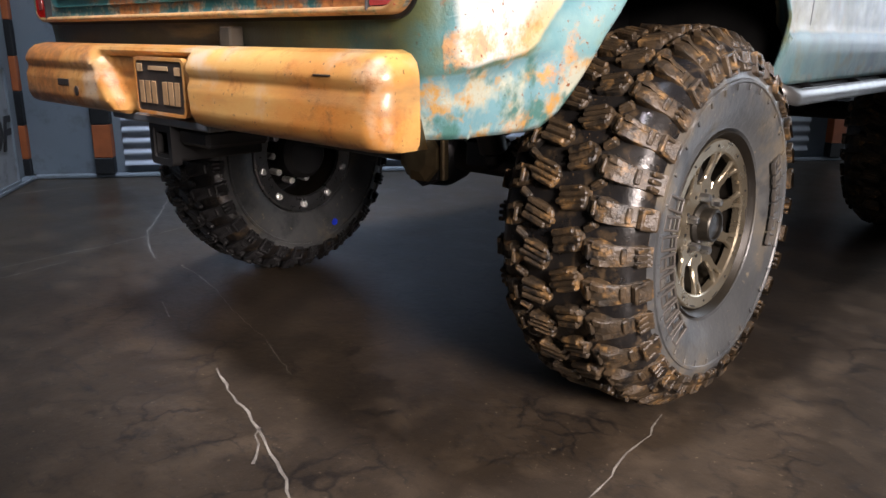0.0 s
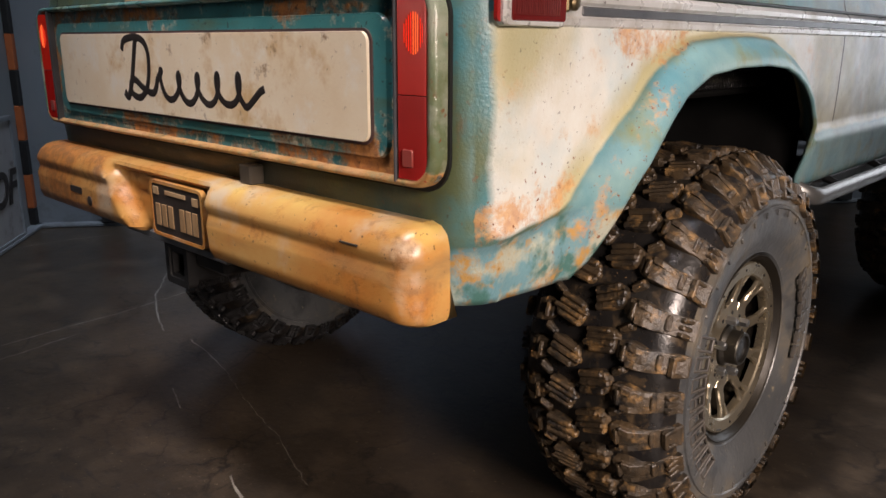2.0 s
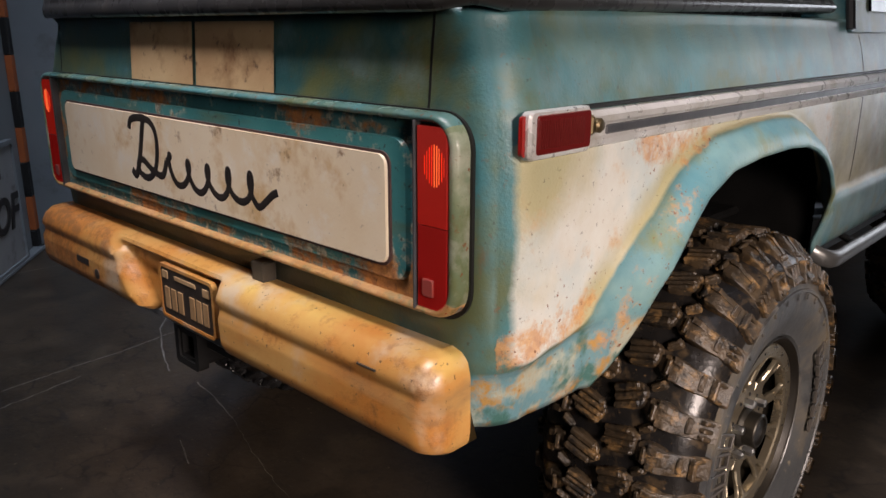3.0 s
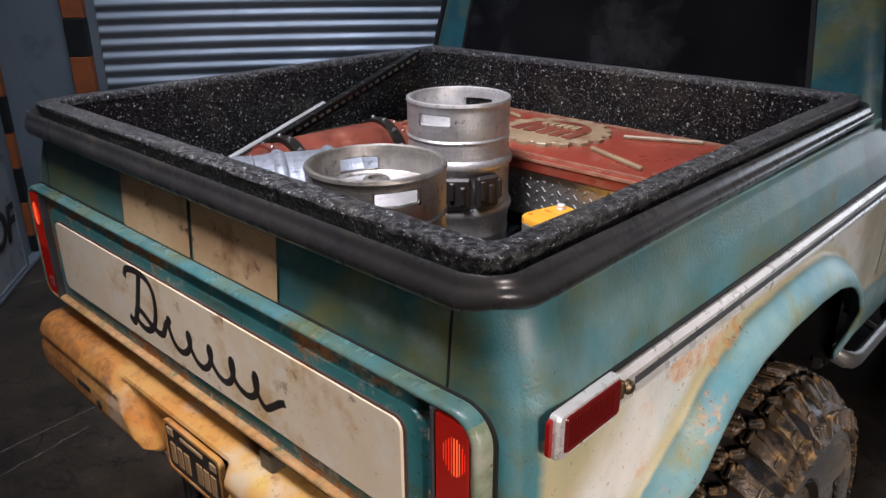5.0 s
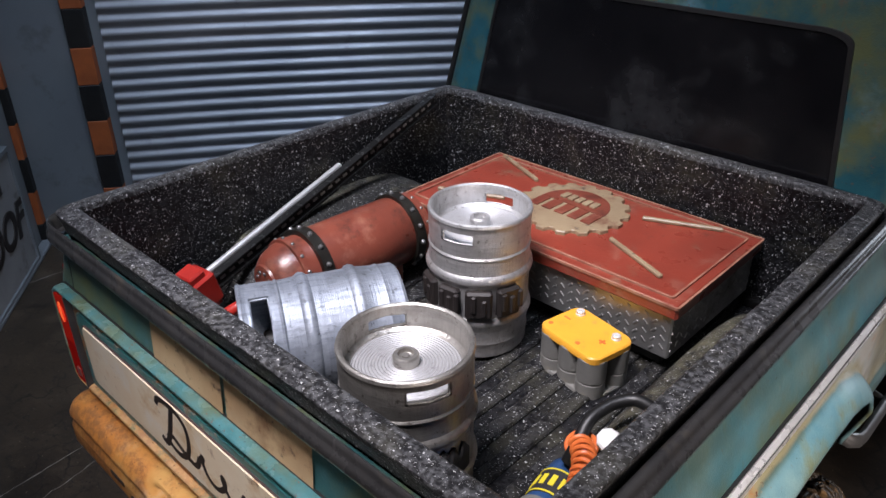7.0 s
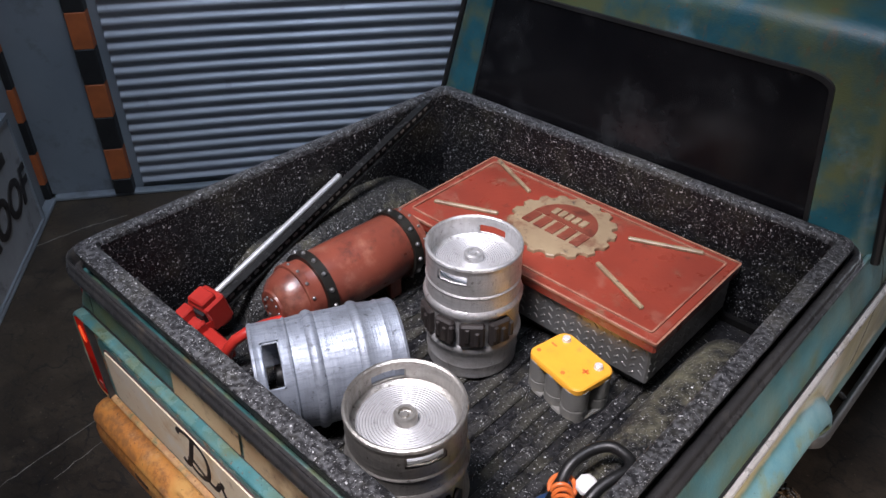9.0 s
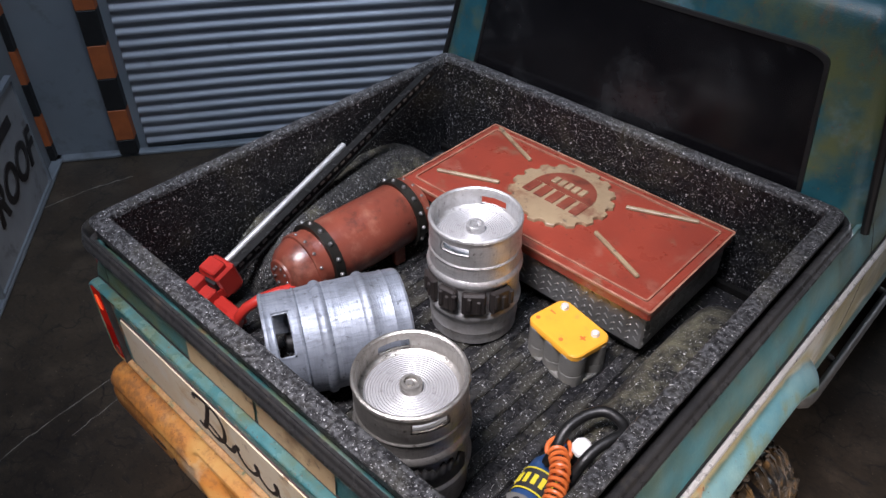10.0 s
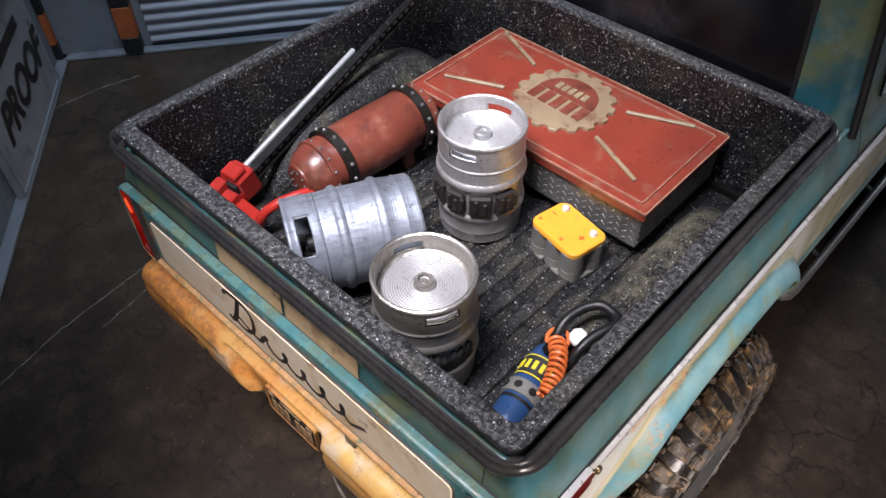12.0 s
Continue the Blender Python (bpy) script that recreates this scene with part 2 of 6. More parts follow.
RAIL = surface("satin_black_rail", (0.026, 0.026, 0.027), (0.045, 0.044, 0.043), 0.28, 0, 60, 0.12, 1500, [((0.10, 0.085, 0.065), 90, 0.58, 0.8)], 0.5)
CHROME = surface("scuffed_chrome_trim", (0.78, 0.78, 0.77), (0.62, 0.62, 0.60), 0.30, 0.35, 90, 0.2, 900, [((0.46, 0.43, 0.36), 60, 0.55, 0.72), ((0.20, 0.19, 0.18), 150, 0.62, 0.74), ((0.10, 0.09, 0.08), 500, 0.66, 0.72)])
HANDLE_STEEL = surface("bright_brushed_steel", (0.72, 0.72, 0.71), (0.58, 0.58, 0.57), 0.34, 0.6, 90, 0.1, 900)
SLOT_GREY = surface("bright_slot_edges", (0.40, 0.40, 0.39), (0.28, 0.28, 0.27), 0.4, 0.3, 100, 0.1, 900)
STEP = surface("dull_chrome_bar", (0.26, 0.26, 0.255), (0.17, 0.168, 0.165), 0.36, 0.7, 70, 0.1, 900)
TRIM_BLACK = surface("grey_black_insert", (0.035, 0.036, 0.04), (0.07, 0.07, 0.075), 0.4, 0, 100, 0.15, 900)
GASKET = surface("black_rubber_gasket", (0.008, 0.008, 0.008), (0.015, 0.015, 0.015), 0.5, 0, 100, 0.1, 900)
HANDLE_BLACK = surface("satin_black_handle", (0.006, 0.006, 0.006), (0.010, 0.010, 0.010), 0.42, 0, 120, 0.3, 700)
WINDOW = surface("tinted_black_window", (0.004, 0.004, 0.005), (0.008, 0.008, 0.009), 0.18, 0, 40, 0.03, 400, [((0.030, 0.032, 0.034), 26, 0.54, 0.74), ((0.10, 0.10, 0.10), 900, 0.69, 0.73)])
# Black lugs, used on the left rear wheel only.
BLACK_LUG = surface("plain_black_rubber_lugs", (0.012, 0.012, 0.013), (0.03, 0.03, 0.031), 0.34, 0, 160, 0.5, 900, [((0.07, 0.065, 0.06), 300, 0.6, 0.8)])
STEEL_BAR = surface("grey_steel_bar", (0.38, 0.395, 0.41), (0.25, 0.26, 0.27), 0.34, 0.75, 90, 0.1, 900)
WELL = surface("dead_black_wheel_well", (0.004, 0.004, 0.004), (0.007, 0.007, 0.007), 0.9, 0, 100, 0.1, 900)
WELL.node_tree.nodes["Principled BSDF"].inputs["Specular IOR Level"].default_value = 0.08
INK = surface("black_script_paint", (0.015, 0.012, 0.012), (0.03, 0.025, 0.022), 0.5, 0, 100, 0.1, 900)
PLATE = surface("black_plate_paint", (0.02, 0.018, 0.016), (0.045, 0.035, 0.03), 0.45, 0, 200, 0.2, 900)
PLATE_INK = surface("worn_tan_plate_paint", (0.42, 0.27, 0.14), (0.28, 0.17, 0.08), 0.5, 0, 300, 0.2, 1200)
RED_PAINT = surface("weathered_brick_red_paint", (0.28, 0.048, 0.028), (0.19, 0.034, 0.021), 0.30, 0, 40, 0.25, 900, [((0.32, 0.16, 0.11), 34, 0.56, 0.80), ((0.20, 0.14, 0.085), 50, 0.58, 0.76), ((0.07, 0.02, 0.015), 130, 0.62, 0.78), ((0.04, 0.018, 0.014), 500, 0.66, 0.73)], 0.15)
# Bead red is lightened to paint the highlight along its edge.
RED_EDGE = surface("highlit_red_edge", (0.44, 0.24, 0.16), (0.22, 0.07, 0.045), 0.4, 0, 160, 0.2, 900)
RED_DARK = surface("brown_red_enamel", (0.21, 0.055, 0.033), (0.13, 0.032, 0.021), 0.32, 0, 50, 0.25, 900, [((0.30, 0.13, 0.085), 90, 0.54, 0.78), ((0.06, 0.022, 0.016), 110, 0.54, 0.72)], 0.15)
RED_BRIGHT = surface("bright_red_anodised_paint", (0.46, 0.03, 0.02), (0.36, 0.022, 0.017), 0.32, 0, 90, 0.12, 1200, [((0.16, 0.015, 0.012), 260, 0.62, 0.74)], 0.4)
SAND = surface("worn_sand_paint", (0.33, 0.25, 0.15), (0.23, 0.16, 0.095), 0.42, 0, 70, 0.25, 900, [((0.15, 0.06, 0.035), 100, 0.54, 0.70), ((0.07, 0.05, 0.04), 300, 0.60, 0.72)])


def keg_metal(name, light, dark, grime, metal=0.62, rough=0.44, along=0.2):
    """Turned keg metal: rings of grain round the keg, lengthwise scuffs, pits and dull grime."""
    n = Nodes(name)
    wide, turned, scuff, pits = n.noise(70, 5, 0.6), n.noise(1500, 4, 0.6, (0.03, 0.03, 1)), n.noise(700, 5, 0.65, (1, 1, 0.12)), n.noise(520, 4, 0.65)
    colour = n.mix(n.ramp(wide, 0.32, 0.68), light, dark)
    colour = n.mix(n.math("MULTIPLY", n.ramp(scuff, 0.48, 0.68), along), colour, tuple(0.45 * c for c in dark))
    colour = n.mix(n.math("MULTIPLY", n.ramp(n.noise(420, 5, 0.65, (0.12, 0.12, 1)), 0.50, 0.68), 0.4), colour, tuple(0.5 * c for c in dark))
    colour = n.mix(n.math("MULTIPLY", n.ramp(n.noise(48, 5, 0.65), 0.52, 0.72), 0.8), colour, grime)
    colour = n.mix(n.math("MULTIPLY", n.ramp(pits, 0.60, 0.70), 0.7), colour, tuple(0.5 * c for c in grime))
    gloss = n.math("ADD", rough - 0.12, n.math("ADD", n.math("MULTIPLY", wide, 0.2), n.math("MULTIPLY", n.ramp(scuff, 0.45, 0.7), 0.14)))
    return n.done(colour, gloss, metal, n.math("ADD", n.math("ADD", turned, scuff), pits), 0.45, 0.00035)


KEG_BRIGHT = keg_metal("turned_keg_aluminium", (0.66, 0.66, 0.66), (0.50, 0.50, 0.495), (0.24, 0.22, 0.19), 0.75, 0.42)
# The blue tone puts the wall's bluish light into the lying keg's colour.
KEG_COOL = keg_metal("scuffed_blue_lit_aluminium", (0.36, 0.395, 0.45), (0.25, 0.28, 0.33), (0.11, 0.12, 0.13), 0.55, 0.50, 0.5)
KEG_WARM = keg_metal("tarnished_keg_steel", (0.52, 0.50, 0.465), (0.36, 0.345, 0.315), (0.12, 0.10, 0.075), 0.82, 0.38)
KEG_TOP = surface("turned_white_keg_top", (0.42, 0.42, 0.425), (0.33, 0.33, 0.335), 0.52, 0.4, 120, 0.5, 900, [((0.24, 0.24, 0.235), 420, 0.58, 0.72)])
YELLOW = surface("yellow_plastic", (0.76, 0.37, 0.035), (0.68, 0.31, 0.03), 0.4, 0, 100, 0.08, 900, [((0.44, 0.24, 0.07), 200, 0.62, 0.76)], 0.2)
BRACKET = surface("taupe_metal_bracket", (0.09, 0.078, 0.062), (0.055, 0.047, 0.038), 0.4, 0.3, 120, 0.2, 900)
GREY_PLASTIC = surface("dark_grey_plastic", (0.13, 0.13, 0.122), (0.19, 0.185, 0.165), 0.5, 0, 100, 0.2, 900, [((0.24, 0.22, 0.17), 120, 0.6, 0.75)])
ORANGE = surface("orange_hose", (0.70, 0.17, 0.04), (0.60, 0.13, 0.03), 0.38, 0, 150, 0.1, 900)
BLUE = surface("blue_bottle_enamel", (0.015, 0.045, 0.12), (0.022, 0.065, 0.17), 0.32, 0, 90, 0.1, 900, [((0.2, 0.2, 0.2), 500, 0.70, 0.76)], 0.3)
LABEL = surface("black_label", (0.015, 0.015, 0.015), (0.03, 0.03, 0.03), 0.5)
LABEL_YELLOW = surface("yellow_label_print", (0.70, 0.60, 0.03), (0.62, 0.50, 0.03), 0.5)
WHITE = surface("white_plastic", (0.75, 0.75, 0.73), (0.68, 0.68, 0.66), 0.4)
GLOSS_BLACK = surface("gloss_black_paint", (0.01, 0.01, 0.01), (0.018, 0.018, 0.018), 0.25, 0, 120, 0.25, 700, (), 0.4)
POST_ORANGE = surface("faded_orange_paint", (0.42, 0.11, 0.03), (0.30, 0.08, 0.025), 0.55, 0, 90, 0.2, 600)
BLUE_DOT = surface("blue_paint_mark", (0.01, 0.04, 0.75), (0.02, 0.06, 0.6), 0.4)
PALE_WALL = surface("grey_wall_paint", (0.19, 0.215, 0.235), (0.14, 0.16, 0.18), 0.6, 0, 12, 0.2, 200, [((0.10, 0.105, 0.11), 30, 0.58, 0.75)])
TIN = surface("grey_corrugated_tin", (0.33, 0.35, 0.38), (0.26, 0.28, 0.31), 0.45, 0.35, 14, 0.15, 300, [((0.16, 0.17, 0.18), 40, 0.62, 0.78)])
DARK_WALL = surface("dark_studio_wall", (0.03, 0.03, 0.034), (0.045, 0.045, 0.05), 0.8, 0, 4, 0.1, 100)
SIGN_BOARD = surface("grey_white_sign_board", (0.30, 0.31, 0.32), (0.22, 0.23, 0.24), 0.6, 0, 30, 0.15, 300, [((0.14, 0.14, 0.14), 60, 0.58, 0.72)])


def liner(name="speckled_black_bed_liner", black=(0.010, 0.010, 0.011), dusty=0.5, amount=0.5, grey=(0.032, 0.033, 0.035), fine=1.0):
    """Black spray-on bed liner, rough, with ragged white flakes of several sizes, layer lines and dusty patches."""
    n = Nodes(name)
    dust = n.ramp(n.math("ADD", n.math("MULTIPLY", n.noise(38, 5, 0.65), 0.75), n.math("MULTIPLY", n.noise(420, 4, 0.7), 0.25)), 0.50, 0.70)
    lumps, layers = n.noise(700, 3, 0.6), n.noise(900, 2, 0.5, (0.05, 0.05, 1))
    base = n.mix(n.math("MULTIPLY", n.ramp(lumps, 0.44, 0.64), 0.85), black, grey)
    base = n.mix(n.math("MULTIPLY", dust, dusty), base, (0.17, 0.16, 0.105))
    warp = n.add("ShaderNodeTexNoise", scale=1100.0, detail=2.0)
    n.link(n.co, warp.inputs["Vector"])
    shift, place = n.add("ShaderNodeVectorMath"), n.add("ShaderNodeVectorMath")
    shift.operation, place.operation = "SCALE", "ADD"
    shift.inputs["Scale"].default_value = 0.0016
    n.link(warp.outputs["Color"], shift.inputs[0])
    n.link(n.co, place.inputs[0])
    n.link(shift.outputs[0], place.inputs[1])
    flakes = 0.0
    for scale, reach, share in ((330.0, 0.20, 0.30), (620.0, 0.22, 0.42), (1150.0, 0.25, 0.5)):
        cell = n.add("ShaderNodeTexVoronoi", scale=scale * fine)
        n.link(place.outputs[0], cell.inputs["Vector"])
        pick = n.add("ShaderNodeSeparateXYZ")
        n.link(cell.outputs["Color"], pick.inputs[0])
        chosen = n.ramp(pick.outputs[0], 1 - share * amount, 1.02 - share * amount)
        shade = n.ramp(pick.outputs[1], -0.5, 1.0)
        flake = n.math("MULTIPLY", n.math("MULTIPLY", n.ramp(cell.outputs["Distance"], reach, reach * 0.75), chosen), shade)
        flakes = n.math("MAXIMUM", flake, flakes)
    base = n.mix(flakes, base, (0.72, 0.73, 0.73))
    mat = n.done(base, n.ramp(lumps, -0.1, 1.15), 0.0, n.math("ADD", n.math("MULTIPLY", layers, 0.5), n.math("ADD", lumps, n.math("MULTIPLY", flakes, 0.4))), 0.8, 0.0007)
    n.bsdf.inputs["Specular IOR Level"].default_value = 0.22
    return mat


def floor_material():
    """Dark polished stone-look floor with mottling, cloudy stains and fine cracks."""
    n = Nodes("dark_veined_stone_floor")
    wide, mid, fine = n.noise(9, 6, 0.62, None, 0.6), n.noise(42, 6, 0.65), n.noise(300, 4)
    colour = n.mix(n.ramp(wide, 0.32, 0.68), (0.026, 0.020, 0.015), (0.054, 0.040, 0.027))
    colour = n.mix(n.math("MULTIPLY", n.ramp(mid, 0.48, 0.70), 0.75), colour, (0.086, 0.064, 0.043))
    colour = n.mix(n.math("MULTIPLY", n.ramp(n.noise(150, 6, 0.72, (1, 2, 1), 0.8), 0.54, 0.66), 0.7), colour, (0.016, 0.0145, 0.0135))
    colour = n.mix(n.math("MULTIPLY", n.ramp(n.noise(1500, 3, 0.6), 0.62, 0.72), 0.45), colour, (0.12, 0.10, 0.08))
    stain = n.math("MULTIPLY", n.ramp(n.noise(60, 6, 0.7, (1, 2.2, 1), 1.5), 0.60, 0.66), 0.75)
    colour = n.mix(stain, colour, (0.018, 0.017, 0.017))
    colour = n.mix(n.math("MULTIPLY", n.ramp(n.noise(520, 3), 0.66, 0.74), 0.5), colour, (0.24, 0.19, 0.13))
    blot = n.math("MULTIPLY", n.ramp(n.noise(190, 5, 0.7, (1, 1.8, 1), 1.0), 0.60, 0.68), n.ramp(n.noise(14, 4, 0.6), 0.46, 0.6))
    colour = n.mix(n.math("MULTIPLY", blot, 0.85), colour, (0.013, 0.012, 0.012))
    cracks = n.add("ShaderNodeTexVoronoi", scale=46.0)
    cracks.feature = "DISTANCE_TO_EDGE"
    bent = n.add("ShaderNodeVectorMath")
    bent.operation = "ADD"
    warp = n.add("ShaderNodeTexNoise", scale=70.0, detail=4.0)
    n.link(n.co, warp.inputs["Vector"])
    shift = n.add("ShaderNodeVectorMath")
    shift.operation = "SCALE"
    shift.inputs["Scale"].default_value = 0.022
    n.link(warp.outputs["Color"], shift.inputs[0])
    n.link(n.co, bent.inputs[0])
    n.link(shift.outputs[0], bent.inputs[1])
    n.link(bent.outputs[0], cracks.inputs["Vector"])
    lines = n.math("MULTIPLY", n.ramp(cracks.outputs["Distance"], 0.045, 0.0), n.ramp(n.noise(24, 4, 0.6), 0.45, 0.58))
    colour = n.mix(n.math("MULTIPLY", lines, 0.85), colour, (0.010, 0.009, 0.009))
    gloss = n.math("ADD", 0.20, n.math("MULTIPLY", mid, 0.3))
    return n.done(colour, gloss, 0.0, n.math("ADD", n.math("MULTIPLY", fine, 0.7), mid), 0.26, 0.0006)


def diamond_plate():
    """Bare tread plate: worn bright metal."""
    return surface("worn_tread_plate", (0.52, 0.52, 0.51), (0.36, 0.36, 0.35), 0.40, 0.85, 120, 0.2, 900, [((0.20, 0.16, 0.11), 60, 0.62, 0.8)])


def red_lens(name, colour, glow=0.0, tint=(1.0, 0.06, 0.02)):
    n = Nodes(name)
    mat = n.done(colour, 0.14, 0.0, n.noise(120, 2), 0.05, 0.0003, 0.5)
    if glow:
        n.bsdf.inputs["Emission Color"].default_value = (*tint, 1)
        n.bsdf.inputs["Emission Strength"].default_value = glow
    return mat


LINER_RIB = liner("scuffed_grey_liner_ribs", (0.006, 0.006, 0.007), 0.2, 0.6, (0.036, 0.036, 0.036), 1.8)
LINER_HUMP = liner("dust_caked_bed_liner", (0.010, 0.010, 0.010), 0.9, 0.75, (0.05, 0.049, 0.045), 2.0)
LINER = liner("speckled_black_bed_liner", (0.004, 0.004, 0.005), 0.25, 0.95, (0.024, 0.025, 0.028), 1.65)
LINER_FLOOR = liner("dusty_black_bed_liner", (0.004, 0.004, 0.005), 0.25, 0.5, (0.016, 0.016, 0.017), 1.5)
# Rim grey holds both wear and the light that falls on the top.
LINER_TOP = liner("worn_lit_grey_liner_rim", (0.018, 0.018, 0.019), 0.2, 0.8, (0.115, 0.118, 0.122), 1.8)
FLOOR, TREAD_PLATE = floor_material(), diamond_plate()
VEIN = surface("pale_mineral_vein", (0.32, 0.30, 0.26), (0.10, 0.09, 0.08), 0.4, 0, 120, 0.1, 600)
LENS_PALE = red_lens("faded_red_lens", (0.30, 0.06, 0.05))
# Lens reds differ, and streaks emit, to imitate the glow of one lens.
LENS, LENS_DARK, LENS_LIT = red_lens("red_lamp_lens", (0.32, 0.009, 0.007)), red_lens("dark_red_lens", (0.13, 0.008, 0.007)), red_lens("glowing_red_streak", (0.7, 0.02, 0.01), 0.45)
LENS_GLOW, LENS_HOT = red_lens("glow_tinted_red_lens", (0.36, 0.010, 0.008), 0.05), red_lens("glowing_orange_streak", (0.7, 0.05, 0.01), 0.85, (1.0, 0.17, 0.05))

# ---- mesh tools (millimetres) ----
TAU = 2 * math.pi
I4 = Matrix.Identity(4)


def turn(x=0, y=0, z=0, rx=0, ry=0, rz=0):
    """A local placement in millimetres and degrees."""
    return Matrix.Translation((x, y, z)) @ Euler([radians(a) for a in (rx, ry, rz)]).to_matrix().to_4x4()


def along(a, b):
    """A placement at a whose z axis points to b."""
    a, b = Vector(a), Vector(b)
    return Matrix.Translation(a) @ (b - a).to_track_quat("Z", "Y").to_matrix().to_4x4()


def rounded(w, h, r, n=5, cx=0, cy=0):
    """The outline of a rounded rectangle."""
    out = []
    for k, (sx, sy) in enumerate(((1, 1), (-1, 1), (-1, -1), (1, -1))):
        for i in range(n + 1):
            a = (k + i / n) * math.pi / 2
            out.append((cx + sx * (w / 2 - r) + r * math.cos(a), cy + sy * (h / 2 - r) + r * math.sin(a)))
    return out


class Solid:
    """Gathers vertices and faces of one mesh."""

    def __init__(self):
        self.v, self.f = [], []

    def add(self, verts, faces, m=I4):
        k = len(self.v)
        self.v += [tuple(m @ Vector(p)) for p in verts]
        self.f += [tuple(k + i for i in face) for face in faces]
        return self

    def box(self, c, s, r=0.4, m=I4):
        """A box with chamfered edges."""
        hx, hy, hz = (d / 2 for d in s)
        r = min(r, hx * 0.9, hy * 0.9, hz * 0.9)
        verts, index = [], {}
        for sx in (-1, 1):
            for sy in (-1, 1):
                for sz in (-1, 1):
                    for a in range(3):
                        p = [sx * (hx - r), sy * (hy - r), sz * (hz - r)]
                        p[a] += (sx, sy, sz)[a] * r
                        index[sx, sy, sz, a] = len(verts)
                        verts.append((c[0] + p[0], c[1] + p[1], c[2] + p[2]))
        faces = []
        for a in range(3):
            b, d = (a + 1) % 3, (a + 2) % 3
            for s0 in (-1, 1):
                quad = []
                for sb, sd in ((-1, -1), (1, -1), (1, 1), (-1, 1)):
                    key = [0, 0, 0]
                    key[a], key[b], key[d] = s0, sb, sd
                    quad.append(index[(*key, a)])
                faces.append(quad if s0 > 0 else quad[::-1])
            for sb in (-1, 1):
                for sd in (-1, 1):
                    lo, hi = [0, 0, 0], [0, 0, 0]
                    lo[a], lo[b], lo[d] = -1, sb, sd
                    hi[a], hi[b], hi[d] = 1, sb, sd
                    quad = [index[(*lo, b)], index[(*hi, b)], index[(*hi, d)], index[(*lo, d)]]
                    faces.append(quad if sb * sd < 0 else quad[::-1])
        for sx in (-1, 1):
            for sy in (-1, 1):
                for sz in (-1, 1):
                    tri = [index[sx, sy, sz, a] for a in range(3)]
                    faces.append(tri if sx * sy * sz > 0 else tri[::-1])
        return self.add(verts, faces, m)

    def loft(self, rings, closed=True, caps=True, m=I4):
        n = len(rings[0])
        verts = [p for ring in rings for p in ring]
        faces = []
        for k in range(len(rings) - 1):
            for i in range(n if closed else n - 1):
                j = (i + 1) % n
                faces.append((k * n + i, k * n + j, (k + 1) * n + j, (k + 1) * n + i))
        if caps:
            faces.append(tuple(range(n))[::-1])
            faces.append(tuple(range((len(rings) - 1) * n, len(rings) * n)))
        return self.add(verts, faces, m)

    def lathe(self, profile, n=48, m=I4, caps=True):
        """Turns (radius, height) pairs round z."""
        rings = [[(max(r, 0.01) * math.cos(TAU * i / n), max(r, 0.01) * math.sin(TAU * i / n), z) for i in range(n)] for r, z in profile]
        return self.loft(rings, True, caps, m)

    def ring(self, profile, n=64, m=I4):
        """A closed section of (radius, height) pairs turned round z."""
        rings = [[(r * math.cos(TAU * i / n), r * math.sin(TAU * i / n), z) for i in range(n)] for r, z in profile]
        return self.loft(rings + rings[:1], True, False, m)

    def rod(self, a, b, r, n=16, r2=None):
        length = (Vector(b) - Vector(a)).length
        r2 = r if r2 is None else r2
        c = min(r, r2) * 0.2
        return self.lathe([(r - c, 0), (r, c), (r2, length - c), (r2 - c, length)], n, along(a, b))

    def tube(self, path, r, n=10, closed=False):
        """A round bar along a path."""
        pts = [Vector(p) for p in path]
        rings, up = [], None
        for k, p in enumerate(pts):
            a = pts[k - 1] if (k or closed) else p
            b = pts[(k + 1) % len(pts)] if (k < len(pts) - 1 or closed) else p
            t = (b - a).normalized()
            side = t.orthogonal().normalized() if up is None else (up - t * up.dot(t)).normalized()
            up = side
            other = t.cross(side)
            rings.append([tuple(p + r * (math.cos(TAU * i / n) * side + math.sin(TAU * i / n) * other)) for i in range(n)])
        if closed:
            return self.loft(rings + rings[:1], True, False)
        return self.loft(rings)

    def prism(self, outline, h, m=I4, bevel=0.0):
        """An outline raised by h along z, with the top edge drawn in by bevel."""
        cx = sum(p[0] for p in outline) / len(outline)
        cy = sum(p[1] for p in outline) / len(outline)
        reach = max(math.hypot(x - cx, y - cy) for x, y in outline)
        s = 1 - bevel / reach
        rings = [[(x, y, 0) for x, y in outline], [(x, y, h - bevel) for x, y in outline]]
        if bevel:
            rings.append([(cx + (x - cx) * s, cy + (y - cy) * s, h) for x, y in outline])
        return self.loft(rings, True, True, m)

    def band(self, outer, inner, h, m=I4):
        """A flat band between two outlines with the same count of points."""
        n = len(outer)
        rings = [[(x, y, 0) for x, y in inner], [(x, y, 0) for x, y in outer], [(x, y, h) for x, y in outer], [(x, y, h) for x, y in inner]]
        return self.loft(rings + rings[:1], True, False, m)

    def mesh(self, name, smooth=True, angle=35):
        data = bpy.data.meshes.new(name)
        data.from_pydata([(x * 0.001, y * 0.001, z * 0.001) for x, y, z in self.v], [], self.f)
        bm = bmesh.new()
        bm.from_mesh(data)
        bmesh.ops.recalc_face_normals(bm, faces=bm.faces)
        bm.to_mesh(data)
        bm.free()
        if smooth:
            data.polygons.foreach_set("use_smooth", [True] * len(data.polygons))
            data.set_sharp_from_angle(angle=radians(angle))
        data.update()
        return data


